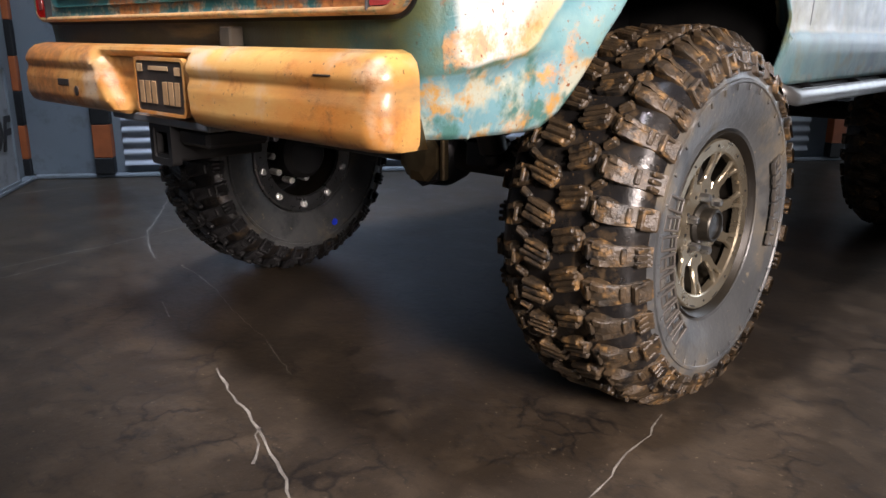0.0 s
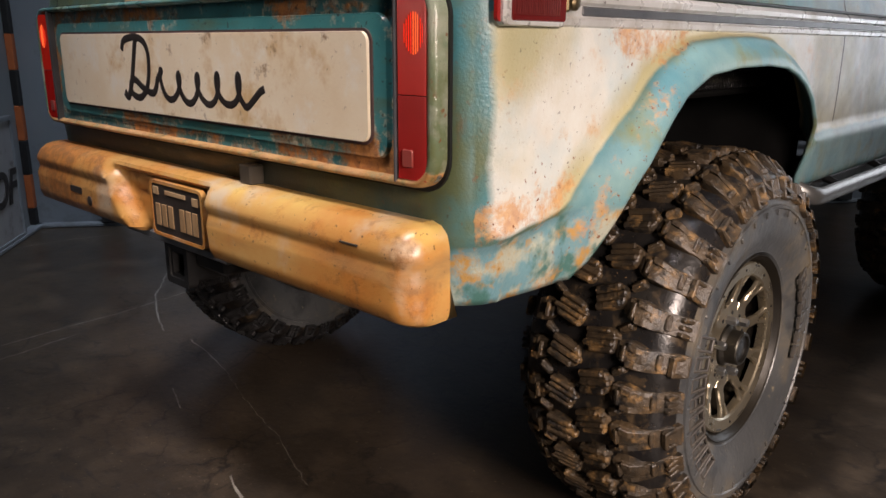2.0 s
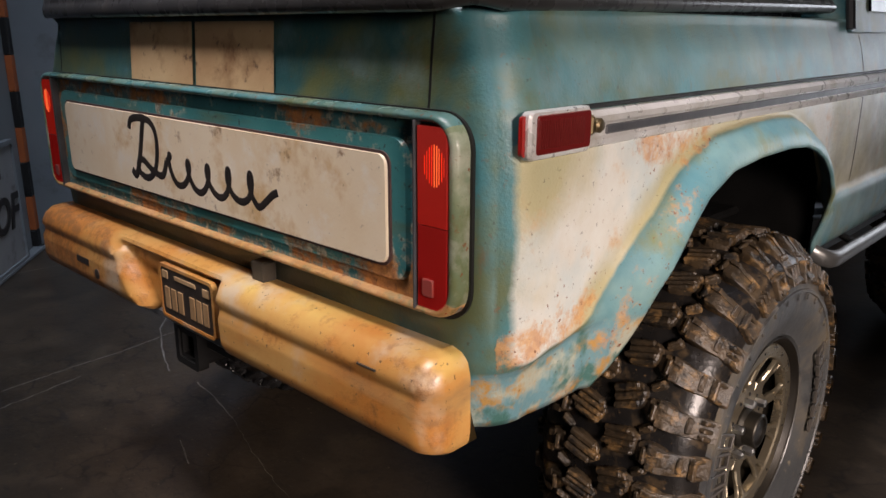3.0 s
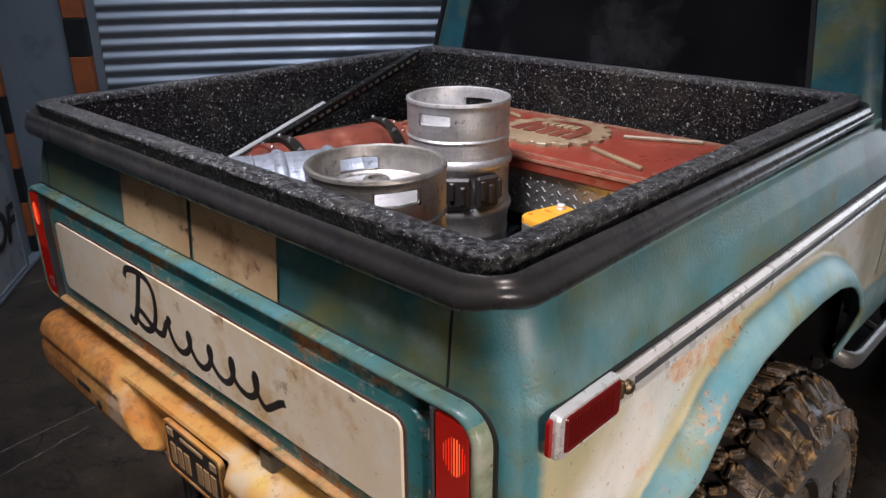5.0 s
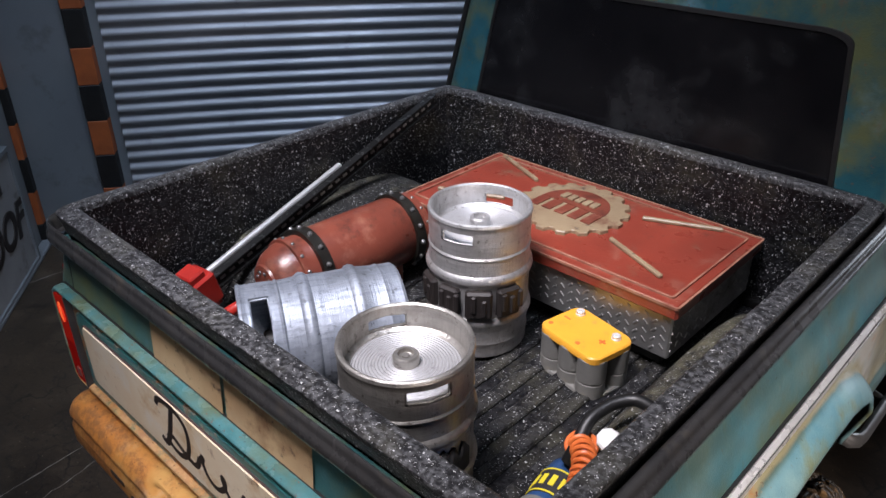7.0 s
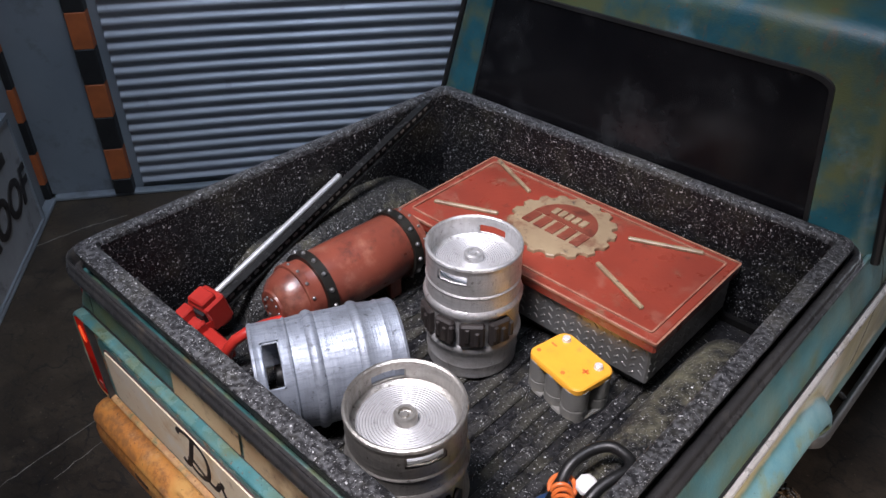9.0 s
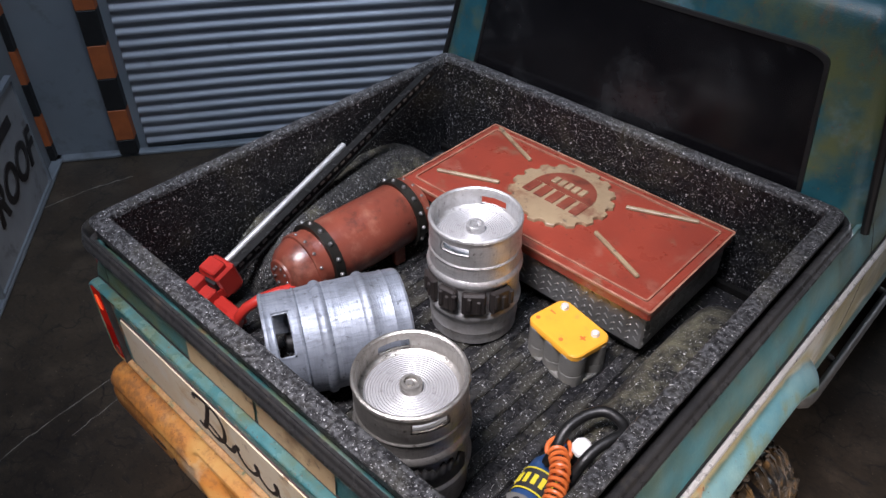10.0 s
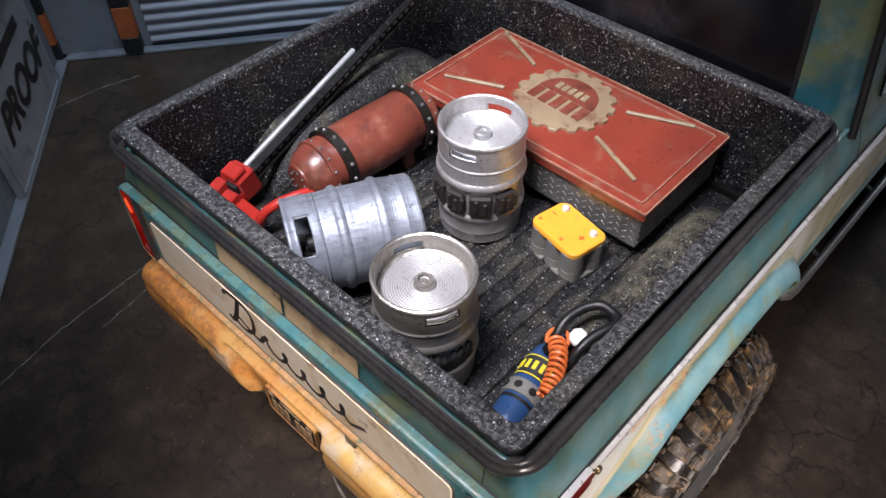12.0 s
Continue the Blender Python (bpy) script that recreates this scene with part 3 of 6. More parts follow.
def part(name, solid, material, parent=None, label="", m=None, smooth=True, angle=35):
    """One mesh object, under its thing if one is given."""
    data = solid.mesh(name, smooth, angle) if isinstance(solid, Solid) else solid
    if material and not data.materials:
        data.materials.append(material)
    ob = new(name, data)
    if m is not None:
        mm = m.copy()
        mm.translation = mm.translation * 0.001
        ob.matrix_basis = mm
    ob.parent = parent
    return tagged(ob, label)


def thing(name, label, category, m=I4, group="", kind=""):
    ob = new(name)
    ob.empty_display_size = 0.01
    mm = m.copy()
    mm.translation = mm.translation * 0.001
    ob.matrix_basis = mm
    return tagged(ob, label, category, group, kind)


def arc(cx, cy, r, a0, a1, n):
    return [(cx + r * math.cos(radians(a0 + (a1 - a0) * i / n)), cy + r * math.sin(radians(a0 + (a1 - a0) * i / n))) for i in range(n + 1)]


# ---- the setting: floor and the two walls of the model garage ----
CORNER, BACK, LEFT = Vector((-445, 100, 0)), Vector((0.6, 0.8, 0)), Vector((0.8, -0.6, 0))
WALL_BACK = Matrix(((BACK.x, LEFT.x, 0, CORNER.x), (BACK.y, LEFT.y, 0, CORNER.y), (0, 0, 1, 0), (0, 0, 0, 1)))
# in WALL_BACK: x runs along the back wall, y into the room (along the side wall), z up

s = Solid()
s.add([(-1500, -1500, 0), (1500, -1500, 0), (1500, 1500, 0), (-1500, 1500, 0)], [(0, 1, 2, 3)])
floor = part("floor", s, FLOOR)
tagged(floor, "dark polished stone-look floor with pale veins and black stains", "floor", kind="structure")


def vein(points, width, seed, parent=floor):
    """A pale jagged vein, a hair above the floor."""
    rng = random.Random(seed)
    fine = []
    for (x0, y0), (x1, y1) in zip(points, points[1:]):
        n = max(2, int(math.hypot(x1 - x0, y1 - y0) / 4))
        fine += [(x0 + (x1 - x0) * i / n + rng.uniform(-0.55, 0.55), y0 + (y1 - y0) * i / n + rng.uniform(-0.55, 0.55)) for i in range(n)]
    fine.append(points[-1])
    v, f = [], []
    for k, (x, y) in enumerate(fine):
        a, b = fine[max(k - 1, 0)], fine[min(k + 1, len(fine) - 1)]
        d = Vector((b[0] - a[0], b[1] - a[1])).normalized()
        w = width * rng.uniform(0.35, 1.0) / 2
        v += [(x - d.y * w, y + d.x * w, 0.05), (x + d.y * w, y - d.x * w, 0.05)]
        if k:
            f.append((2 * k - 2, 2 * k - 1, 2 * k + 1, 2 * k))
    part("vein", Solid().add(v, f), VEIN, parent, "pale mineral vein")


def wall(name, length, height, x0=0.0, material=PALE_WALL, m=WALL_BACK, label=""):
    s = Solid().box((x0 + length / 2, -10, height / 2), (length, 20, height), 1.0, m)
    ob = part(name, s, material)
    return tagged(ob, label, "wall", kind="structure")


wall("wall_back", 1700, 520, -20, label="grey painted wall of the model garage")
SIDE = WALL_BACK @ Matrix(((0, 1, 0, 0), (1, 0, 0, 0), (0, 0, 1, 0), (0, 0, 0, 1)))
wall("wall_side", 1500, 520, 0, m=SIDE, label="grey painted side wall of the model garage")

# corrugated tin sheet on the back wall
rows = []
for k in range(0, 52 * 8 + 1):
    z = 9 + k * 9.0 / 8
    y = 3.2 + 1.25 * math.cos(TAU * k / 8)
    rows.append([(74 + 24 * i, y + 0.35 * math.sin(i * 0.9 + z * 0.02), z + 0.8 * math.sin(i * 0.35)) for i in range(26)])
s = Solid().loft(rows, False, False, WALL_BACK)
tin = part("corrugated_sheet", s, TIN, angle=80)
tagged(tin, "grey corrugated tin sheet cladding the garage wall", "wall cladding", kind="structure")

for name, length, m in (("kerb_back", 1600, WALL_BACK), ("kerb_side", 1400, SIDE)):
    s = Solid().box((length / 2, 4, 1.6), (length, 8, 3.2), 0.8, m)
    tagged(part(name, s, PALE_WALL), "grey kerb along the foot of the wall", "kerb", kind="structure")


def striped_post(x, w, m, z0, h, label):
    post = thing("striped_post", label, "post", m @ turn(x, 0, z0), "striped posts on the wall")
    step, z, k = 26.0, 0.0, 0
    while z < h:
        tall = step if k else step / 2
        part("orange_band" if k % 2 else "black_band", Solid().box((0, w * 0.35, tall / 2), (w, w * 0.7, tall), 0.6), POST_ORANGE if k % 2 else GASKET, post, m=turn(0, 0, z))
        z, k = z + tall, k + 1


striped_post(60, 14, WALL_BACK, 3.3, 424, "orange and black striped post beside the tin sheet")
striped_post(6, 7, SIDE, 3.3, 424, "slim orange and black striped post in the corner")
striped_post(700, 14, WALL_BACK, 3.3, 304, "orange and black striped post on the plain wall")

# sign board on the side wall
sign = thing("wall_sign", "grey-white sign board with black lettering on the side wall", "sign", SIDE @ turn(104, 3, 4))
part("board", Solid().box((0, 1.5, 42), (130, 3, 84), 0.8), SIGN_BOARD, sign)
s = Solid()
s.band(rounded(134, 88, 1), rounded(128, 82, 1), 4.5, turn(0, 0, 42, 90) @ turn(0, 0, -4.5))
part("border", s, PALE_WALL, sign, "grey board edge")
text = bpy.data.curves.new("PROOF", "FONT")
text.body, text.size, text.extrude, text.shear, text.offset = "PROOF", 0.033, 0.0004, 0.3, 0.0009
text.align_x = "CENTER"
text.materials.append(INK)
letters = new("lettering", text)
letters.parent = sign
letters.matrix_basis = Matrix.Translation((-0.006, 0.0034, 0.026)) @ Euler((radians(90), 0, radians(180))).to_matrix().to_4x4()
part("blurred_line", Solid().box((0, 3.1, 66), (80, 0.6, 8), 0.2), INK, sign, "unreadable black line of print")

# plain studio walls and ceiling that close the place
for name, c, size in (("wall_studio_south", (0, -1450, 700), (3000, 40, 1400)), ("wall_studio_east", (1450, 0, 700), (40, 3000, 1400)), ("wall_studio_north", (0, 1450, 700), (3000, 40, 1400)), ("wall_studio_west", (-1450, 0, 700), (40, 3000, 1400))):
    tagged(part(name, Solid().box(c, size, 2), DARK_WALL), "dark plain studio wall", "wall", kind="structure")
tagged(part("ceiling", Solid().box((0, 0, 1420), (3000, 3000, 40), 2), DARK_WALL), "dark plain studio ceiling", "ceiling", kind="structure")

vein([(-17, 14), (5, 7), (18, 4), (28, 1), (39, -3), (48, -6), (57, -9), (70, -17)], 1.1, 1)
vein([(28, 1), (40, -7), (44, -11)], 1.0, 2)
vein([(-170, -110), (-182, -74), (-192, -36), (-198, 10), (-202, 64), (-210, 106)], 0.9, 3)
vein([(-293, 139), (-245, 107), (-217, 87), (-185, 72), (-160, 63)], 1.2, 4)
vein([(-177, -16), (-182, 12), (-186, 30)], 0.7, 5)
vein([(-139, 66), (-121, 64), (-95, 59)], 0.9, 6)
vein([(-95, 59), (-56, 47), (-28, 41), (-6, 33), (6, 29)], 0.22, 9)
vein([(-94, 34), (-75, 27)], 0.9, 7)
vein([(109, 90), (112, 77), (113, 63), (116, 50), (118, 34), (124, 16)], 0.7, 8)
vein([(-386, 61), (-384, 98), (-376, 130)], 1.4, 10)

# ---- the truck body ----
truck = thing("model_truck", "scale model pickup truck in weathered teal and cream paint", "model truck")

Z_SIDE = [88, 94, 104, 116, 126, 142, 151, 153, 160, 167]
X_SIDE = [97.0, 98.6, 100.3, 101.3, 101.6, 101.6, 101.0, 100.4, 98.7, 96.2]
X_FAR = [*X_SIDE[:6], 100.6, 99.8, 96.6, 92.4]  # the far side leans in more towards the rail
Y_REAR = [5.0, 4.0, 3.0, 2.0, 1.6, 1.4, 1.4, 1.8, 2.2, 2.8]
ARCH_Y = [35, 41, 44.5, 46.8, 50.2, 54.8, 61.4, 67.2, 79, 95, 114, 128, 137, 145, 152, 157.5, 161, 163.6]
ARCH_Z = [88.8, 92.6, 98, 103, 110, 117, 124.2, 129, 133.6, 135, 135.2, 134.2, 131.8, 128.5, 123.5, 117, 109, 97]
ARCH_LINE = np.array([np.interp(np.linspace(0, 17, 600), range(18), line) for line in (ARCH_Y, ARCH_Z)])
FRONT_HUB = 408
BODY_END = 470


def arch_height(y):
    """The lower edge of the body side at a length y."""
    if 35 <= y <= 163.6:
        return float(np.interp(y, ARCH_Y, ARCH_Z))
    if FRONT_HUB - 66 <= y <= FRONT_HUB + 62:
        return float(np.interp(y, [FRONT_HUB - 66, FRONT_HUB - 62, FRONT_HUB - 40, FRONT_HUB, FRONT_HUB + 40, FRONT_HUB + 62], [92, 106, 128, 133, 126, 92]))
    return 88.8 if y < 35 else 93.5


def lip(y, z):
    """How far the wheel-arch flare stands out at a place of the side."""
    edge = float(np.min(np.hypot(y - ARCH_LINE[0], z - ARCH_LINE[1]))) if 20 < y < 180 else 99
    if y > 163 and z < 111:
        edge = min(edge, y - 163.6)
    return edge


def body_shell():
    corner, r = [], 11.0
    stations = []
    ys = sorted({*np.linspace(14, 35, 10), *np.linspace(35, 155.4, 80), *np.linspace(156, 163.6, 20), *np.linspace(166, FRONT_HUB - 66, 30), *np.linspace(FRONT_HUB - 66, FRONT_HUB + 62, 24), BODY_END})
    for y in reversed(ys):
        stations.append((-1, "side", y))
    for i in range(1, 19):
        stations.append((-1, "arc", 90 * i / 18))
    for x in np.linspace(-85, 85, 25):
        stations.append((0, "rear", x))
    for i in range(17, -1, -1):
        stations.append((1, "arc", 90 * i / 18))
    for y in ys:
        stations.append((1, "side", y))
    n = 56
    v = []
    zones = {key: [] for key in ("cream", "rust", "sky", "flare", "ochre", "mottle", "grime")}
    for sign, kind, value in stations:
        bottom = arch_height(value) if kind == "side" else 88.8
        for k in range(n + 1):
            z = bottom + (169 - bottom) * k / n
            xs, yr = float(np.interp(z, Z_SIDE, X_FAR if sign < 0 else X_SIDE)), float(np.interp(z, Z_SIDE, Y_REAR))
            now = dict.fromkeys(zones, 0.0)
            ramp = lambda value, low, high: min(1.0, max(0.0, (value - low) / (high - low)))
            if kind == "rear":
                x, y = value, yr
                # Rear teal is deepened because less light reaches this face.
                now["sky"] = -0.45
                # Grime plus painted shade under the tailgate moulding.
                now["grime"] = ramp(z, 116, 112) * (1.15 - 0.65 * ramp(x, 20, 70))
            elif kind == "arc":
                a = radians(value)
                x, y = sign * (xs - r + r * math.cos(a)), yr + r - r * math.sin(a)
                # Paler blue round the corner paints the change from shaded rear to lit side.
                now["sky"] = 0.8 * ramp(value, 75, 55)
                now["grime"] = ramp(z, 112, 104) * ramp(value, 60, 85) * 0.6
            else:
                x, y = sign * xs, max(value, yr + r)
            fold = 102.6 + 5.4 * (y - 2) / 34 if y < 36 else 0.0
            if fold and kind != "rear":
                x -= sign * (1.7 * ramp(z, fold, fold - 3.5) - 0.5 * ramp(abs(z - fold), 2.5, 0)) * (ramp(value, 80, 50) if kind == "arc" else 1.0)
                now["mottle"] = ramp(z, fold - 0.2, fold - 2.2) * (ramp(value, 85, 60) if kind == "arc" else 1.0)
            if kind == "arc":
                now["flare"] = 0.6 * ramp(value, 62, 50) * ramp(z, 106, 118)
            if kind == "side" or (kind == "arc" and value < 48):
                edge = lip(y, z) if kind == "side" else 99
                wide = float(np.interp(y, [30, 36, 43, 52, 64, 90, 130, 155, 165], [17.5, 15.0, 12.2, 9.2, 8.4, 8.2, 8.2, 7.6, 7.0]))
                rise = 1 - ramp(edge, 0.8, wide + 0.2)
                out = 6.8 * rise * (1.75 - 0.75 * rise) if edge < 99 else 0.0
                if kind == "side" and out:
                    x += sign * (out * (0.15 + 0.85 * ramp(z, 88, 116)))
                if z < 146.5:
                    now["cream"] = ramp(edge, wide - 1.6, wide + 0.4) * 0.95 * (ramp(z, fold - 2, fold + 1.5) if fold else 1.0) * (ramp(value, 50, 14) if kind == "arc" else 1.0)
                    now["ochre"] = max(ramp(y, 40, 16) * ramp(z, 128, 138), ramp(edge, wide + 6, wide), 0.8 * ramp(y, 164, 176))
                    now["mottle"] = max(now["mottle"], ramp(z, 109, 103) * ramp(y, 32, 38) * ramp(y, 90, 60))
                    if y > 164:
                        now["cream"] *= ramp(z, 109.5, 114)
                        now["mottle"] = 0.5 * ramp(z, 101, 96)
                        x += sign * 1.8 * ramp(z, 114, 109) * ramp(y, 164, 168)
                now["flare"] = max(ramp(edge, wide, wide - 1.6), 0.5 * ramp(z, 152, 157) * ramp(y, 8, 26), ramp(z, 114, 109.5) if y > 164 else 0.0)
                now["sky"] = max(now["sky"], ramp(edge, 6, 1), 0.4)
                if edge < wide - 1 and y < 75:
                    now["rust"] = 0.62 * ramp(abs(edge - 6.0), 7, 2.5) * ramp(y, 75, 60)
                if 34 < y < 95 and edge > wide - 1 and z < 147:
                    now["rust"] = max(now["rust"], 0.86 * ramp(z, 132, 139) * ramp(y, 36, 50) * ramp(y, 95, 80))
                if y < 48 and edge > wide:
                    now["rust"] = max(now["rust"], 0.92 * ramp(z, fold + 15, fold + 6) * ramp(z, fold - 5, fold + 1))
                if y > 164:
                    now["grime"] = 0.45
                    now["rust"] = max(now["rust"], 0.75 * ramp(abs(z - 113.2), 4.5, 1.0) * ramp(y, 200, 172))
            v.append((x, y, z))
            for key in zones:
                zones[key].append(now[key])
    faces = []
    for k in range(len(stations) - 1):
        a, b = stations[k], stations[k + 1]
        for i in range(n):
            faces.append((k * (n + 1) + i, (k + 1) * (n + 1) + i, (k + 1) * (n + 1) + i + 1, k * (n + 1) + i + 1))
    solid = Solid().add(v, faces)
    data = solid.mesh("body_shell", True, 50)
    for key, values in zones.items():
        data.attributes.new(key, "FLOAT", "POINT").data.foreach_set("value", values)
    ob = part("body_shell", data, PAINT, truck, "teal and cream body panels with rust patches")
    thick = ob.modifiers.new("thickness", "SOLIDIFY")
    thick.thickness, thick.offset = 0.0014, -1
    return ob


body_shell()

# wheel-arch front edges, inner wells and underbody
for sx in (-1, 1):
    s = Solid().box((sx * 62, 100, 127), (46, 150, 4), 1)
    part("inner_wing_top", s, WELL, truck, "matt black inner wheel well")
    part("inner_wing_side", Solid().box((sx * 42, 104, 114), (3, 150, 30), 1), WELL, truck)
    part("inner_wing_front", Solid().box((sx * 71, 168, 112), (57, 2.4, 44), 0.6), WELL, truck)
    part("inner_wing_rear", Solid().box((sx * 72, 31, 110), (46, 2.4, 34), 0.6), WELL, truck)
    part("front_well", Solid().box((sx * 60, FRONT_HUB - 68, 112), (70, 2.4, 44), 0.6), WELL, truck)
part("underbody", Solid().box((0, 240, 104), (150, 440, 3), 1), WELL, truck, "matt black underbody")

AXLE_Z = 67.0
for sx in (-1, 1):
    s = Solid().box((sx * 36 - 6, 225, 96), (7, 430, 11), 1)
    part("frame_rail", s, CHASSIS, truck, "black frame rail")
    part("shock", Solid().rod((sx * 44 - 8, 96, AXLE_Z + 4), (sx * 40 - 8, 84, 118), 5, 16).rod((sx * 44 - 8, 96, AXLE_Z), (sx * 44 - 8, 95, AXLE_Z + 8), 3), CHASSIS, truck, "black shock absorber")
    part("link_arm", Solid().rod((sx * 30 - 6, 110, AXLE_Z), (sx * 34 - 6, 215, 84), 3, 10), CHASSIS, truck)
for y in (104, FRONT_HUB):
    x = 3 if y < 200 else -14
    s = Solid().rod((-88, y, AXLE_Z), (70, y, AXLE_Z), 5.6, 20)
    s.lathe([(3, -12), (8, -11), (11.5, -7), (13, 0), (11.5, 7), (8, 11), (3, 12)], 28, turn(x, y, AXLE_Z) @ turn(rx=90))
    s.lathe([(11.2, -2), (11.8, -1.2), (11.8, 1.2), (11.2, 2)], 8, turn(x, y - 9, AXLE_Z) @ turn(rx=90))
    s.box((-22, y - 6, AXLE_Z + 3), (14, 14, 9), 1)
    s.box((30, y - 4, AXLE_Z + 3), (12, 12, 10), 1)
    s.rod((x, y + 8, AXLE_Z), (-6, y + 90, 82), 4, 12)
    axle = part("axle", s, CHASSIS, truck, "black axle with round differential housing")
    s = Solid().lathe([(10.4, 0), (10.0, 1.6), (6.0, 3.2), (0.5, 3.4)], 8, turn(x, y - 11, AXLE_Z) @ turn(rx=90) @ turn(rz=22))
    cover = part("differential_cover", s, BRONZE, axle, "dull brass faceted differential cover", smooth=False)
part("cover_bracket", Solid().box((15, 93, AXLE_Z + 2), (2.2, 3, 20), 0.5).box((9, 92, AXLE_Z + 12), (12, 3, 2), 0.4), BRONZE, truck, "dull metal bracket by the differential")
part("servo_box", Solid().box((0, 0, 0), (8.6, 8.6, 7.6), 0.4, turn(5, 88, AXLE_Z + 9, 0, 0, 40)), STEEL_BAR, truck, "grey plastic box on the axle")

# ---- tailgate ----
Q = turn(rx=90)  # outline x, y to x, z, raised towards the rear


def rear(x, y, z):
    return turn(x, y, z) @ Q


s = Solid().prism(rounded(188, 36, 4, 6), 2.0, rear(0, 1.6, 132.6))
part("tailgate_skin", s, TAILGATE, truck, "rust-eaten dark teal recessed tailgate")
s = Solid().band(rounded(190.2, 38.8, 6.7, 8), rounded(184, 34, 5.0, 8), 0.7, rear(0, 1.7, 132.4))
part("tailgate_gap", s, GASKET, truck, "dark gap round the tailgate moulding")


def surround(name, keep, material, label):
    """The rounded moulding round the tailgate; keep says which runs of the outline belong to the part."""
    outer, inner = rounded(189.0, 37.6, 6.2, 8), rounded(183.6, 34.0, 4.4, 8)
    rings = []
    for t, y in ((0, 1.4), (0.0, -0.6), (0.06, -1.5), (0.25, -2.2), (0.5, -2.4), (0.78, -2.1), (0.94, -1.3), (1.0, 0.8)):
        ring = [(a[0] + (b[0] - a[0]) * t, y, 132.7 + a[1] + (b[1] - a[1]) * t) for a, b in zip(outer, inner)]
        rings.append([ring[k % len(ring)] for k in keep])
    s = Solid().loft(rings, False, False)
    data = s.mesh(name, True, 60)
    rust = [0.95 if p[2] < 117.5 else 0.15 for p in s.v]
    data.attributes.new("rust", "FLOAT", "POINT").data.foreach_set("value", rust)
    data.attributes.new("cream", "FLOAT", "POINT").data.foreach_set("value", [0.4 if p[2] < 117.5 else 0.12 if p[2] > 149 else 0.4 for p in s.v])
    part(name, data, material, truck, label)


surround("surround_top", range(4, 15), LIP_PAINT, "faded teal top lip of the tailgate moulding")
surround("surround_end", range(14, 23), FRAME_PAINT, "olive and cream rounded end of the moulding")
surround("surround_foot", range(22, 33), FRAME_PAINT, "cream lower lip streaked with orange rust")
surround("surround_end", range(32, 41), FRAME_PAINT, "olive and cream rounded end of the moulding")
s = Solid().prism(rounded(165.4, 28.4, 3.6, 6), 2.1, rear(0, 1.0, 132.4), 2.4)
part("tailgate_field", s, FIELD_PAINT, truck, "raised teal field with orange rust patches")
s = Solid().prism(rounded(152, 21.4, 2.2, 6), 1.5, rear(0, -0.4, 132.2), 0.4)
part("tailgate_panel", s, CREAM, truck, "stained cream tailgate panel")
s = Solid().band(rounded(153.2, 22.6, 2.7, 6), rounded(151.8, 21.2, 2.1, 6), 1.1, rear(0, -0.4, 132.2))
part("panel_edging", s, EDGING, truck, "thin dark edge line round the panel")

# brush-script flourish in place of the maker's name
stem = [(-31.5, 126.6), (-29.4, 125.4), (-27.2, 128.2), (-25.0, 133.4), (-22.8, 139.6), (-22.0, 141.6)]
bow = [(-31.0, 138.4), (-29.6, 140.8), (-25.0, 141.8), (-18.8, 141.4), (-15.6, 138.6), (-15.4, 133.6), (-17.4, 128.4), (-21.6, 125.6), (-26.0, 126.2), (-27.4, 128.6), (-24.6, 130.4), (-19.0, 128.0), (-13.4, 127.2), (-10.6, 131.4)]
wave = [(-10.6, 131.4)]
for k in range(46):
    a = TAU * k / 10 + 1.2
    wave.append((-9.2 + 0.95 * k + 2.5 * math.cos(a), 129.6 - 0.012 * k + (3.6 + 0.5 * math.sin(k * 0.5)) * math.sin(a)))
wave += [(36.2, 128.2), (38.2, 129.6), (40.2, 130.4)]
s = Solid()
for path, w in ((stem, 1.25), (bow, 1.1), (wave, 1.0)):
    fine = []
    for i in range(len(path) - 1):
        p0, p1, p2, p3 = (Vector(path[min(max(j, 0), len(path) - 1)]) for j in (i - 1, i, i + 1, i + 2))
        for k in range(5):
            t = k / 5
            fine.append(0.5 * (2 * p1 + (p2 - p0) * t + (2 * p0 - 5 * p1 + 4 * p2 - p3) * t * t + (3 * p1 - p0 - 3 * p2 + p3) * t**3))
    fine.append(Vector(path[-1]))
    s.tube([(p.x, -1.8, p.y) for p in fine], w, 8)
for i, (x, y, z) in enumerate(s.v):
    s.v[i] = (x, -1.88 + (y + 1.8) * 0.10, z)
part("script_badge", s, INK, truck, "black brush-script flourish painted on the panel")

for x0, x1 in ((-32.5, 1.2), (2.8, 36.3)):
    s = Solid().add([(x0, 1.6 - 0.45, 151.6), (x1, 1.6 - 0.45, 151.6), (x1, 2.8 - 0.6, 167), (x0, 2.8 - 0.6, 167)], [(0, 1, 2, 3)])
    part("paint_stripe", s, TAN, truck, "yellowed tan paint block above the tailgate")
for x in (-83.8, 83.8):
    seam = [[(x + d + 0.02 * (z - 152), float(np.interp(z, Z_SIDE, Y_REAR)) + o, z) for d, o in ((-0.28, 0.6), (-0.28, -0.06), (0.28, -0.06), (0.28, 0.6))] for z in np.linspace(151.5, 168.2, 12)]
    part("tailgate_gap", Solid().loft(seam), GASKET, truck, "dark tailgate shut line")

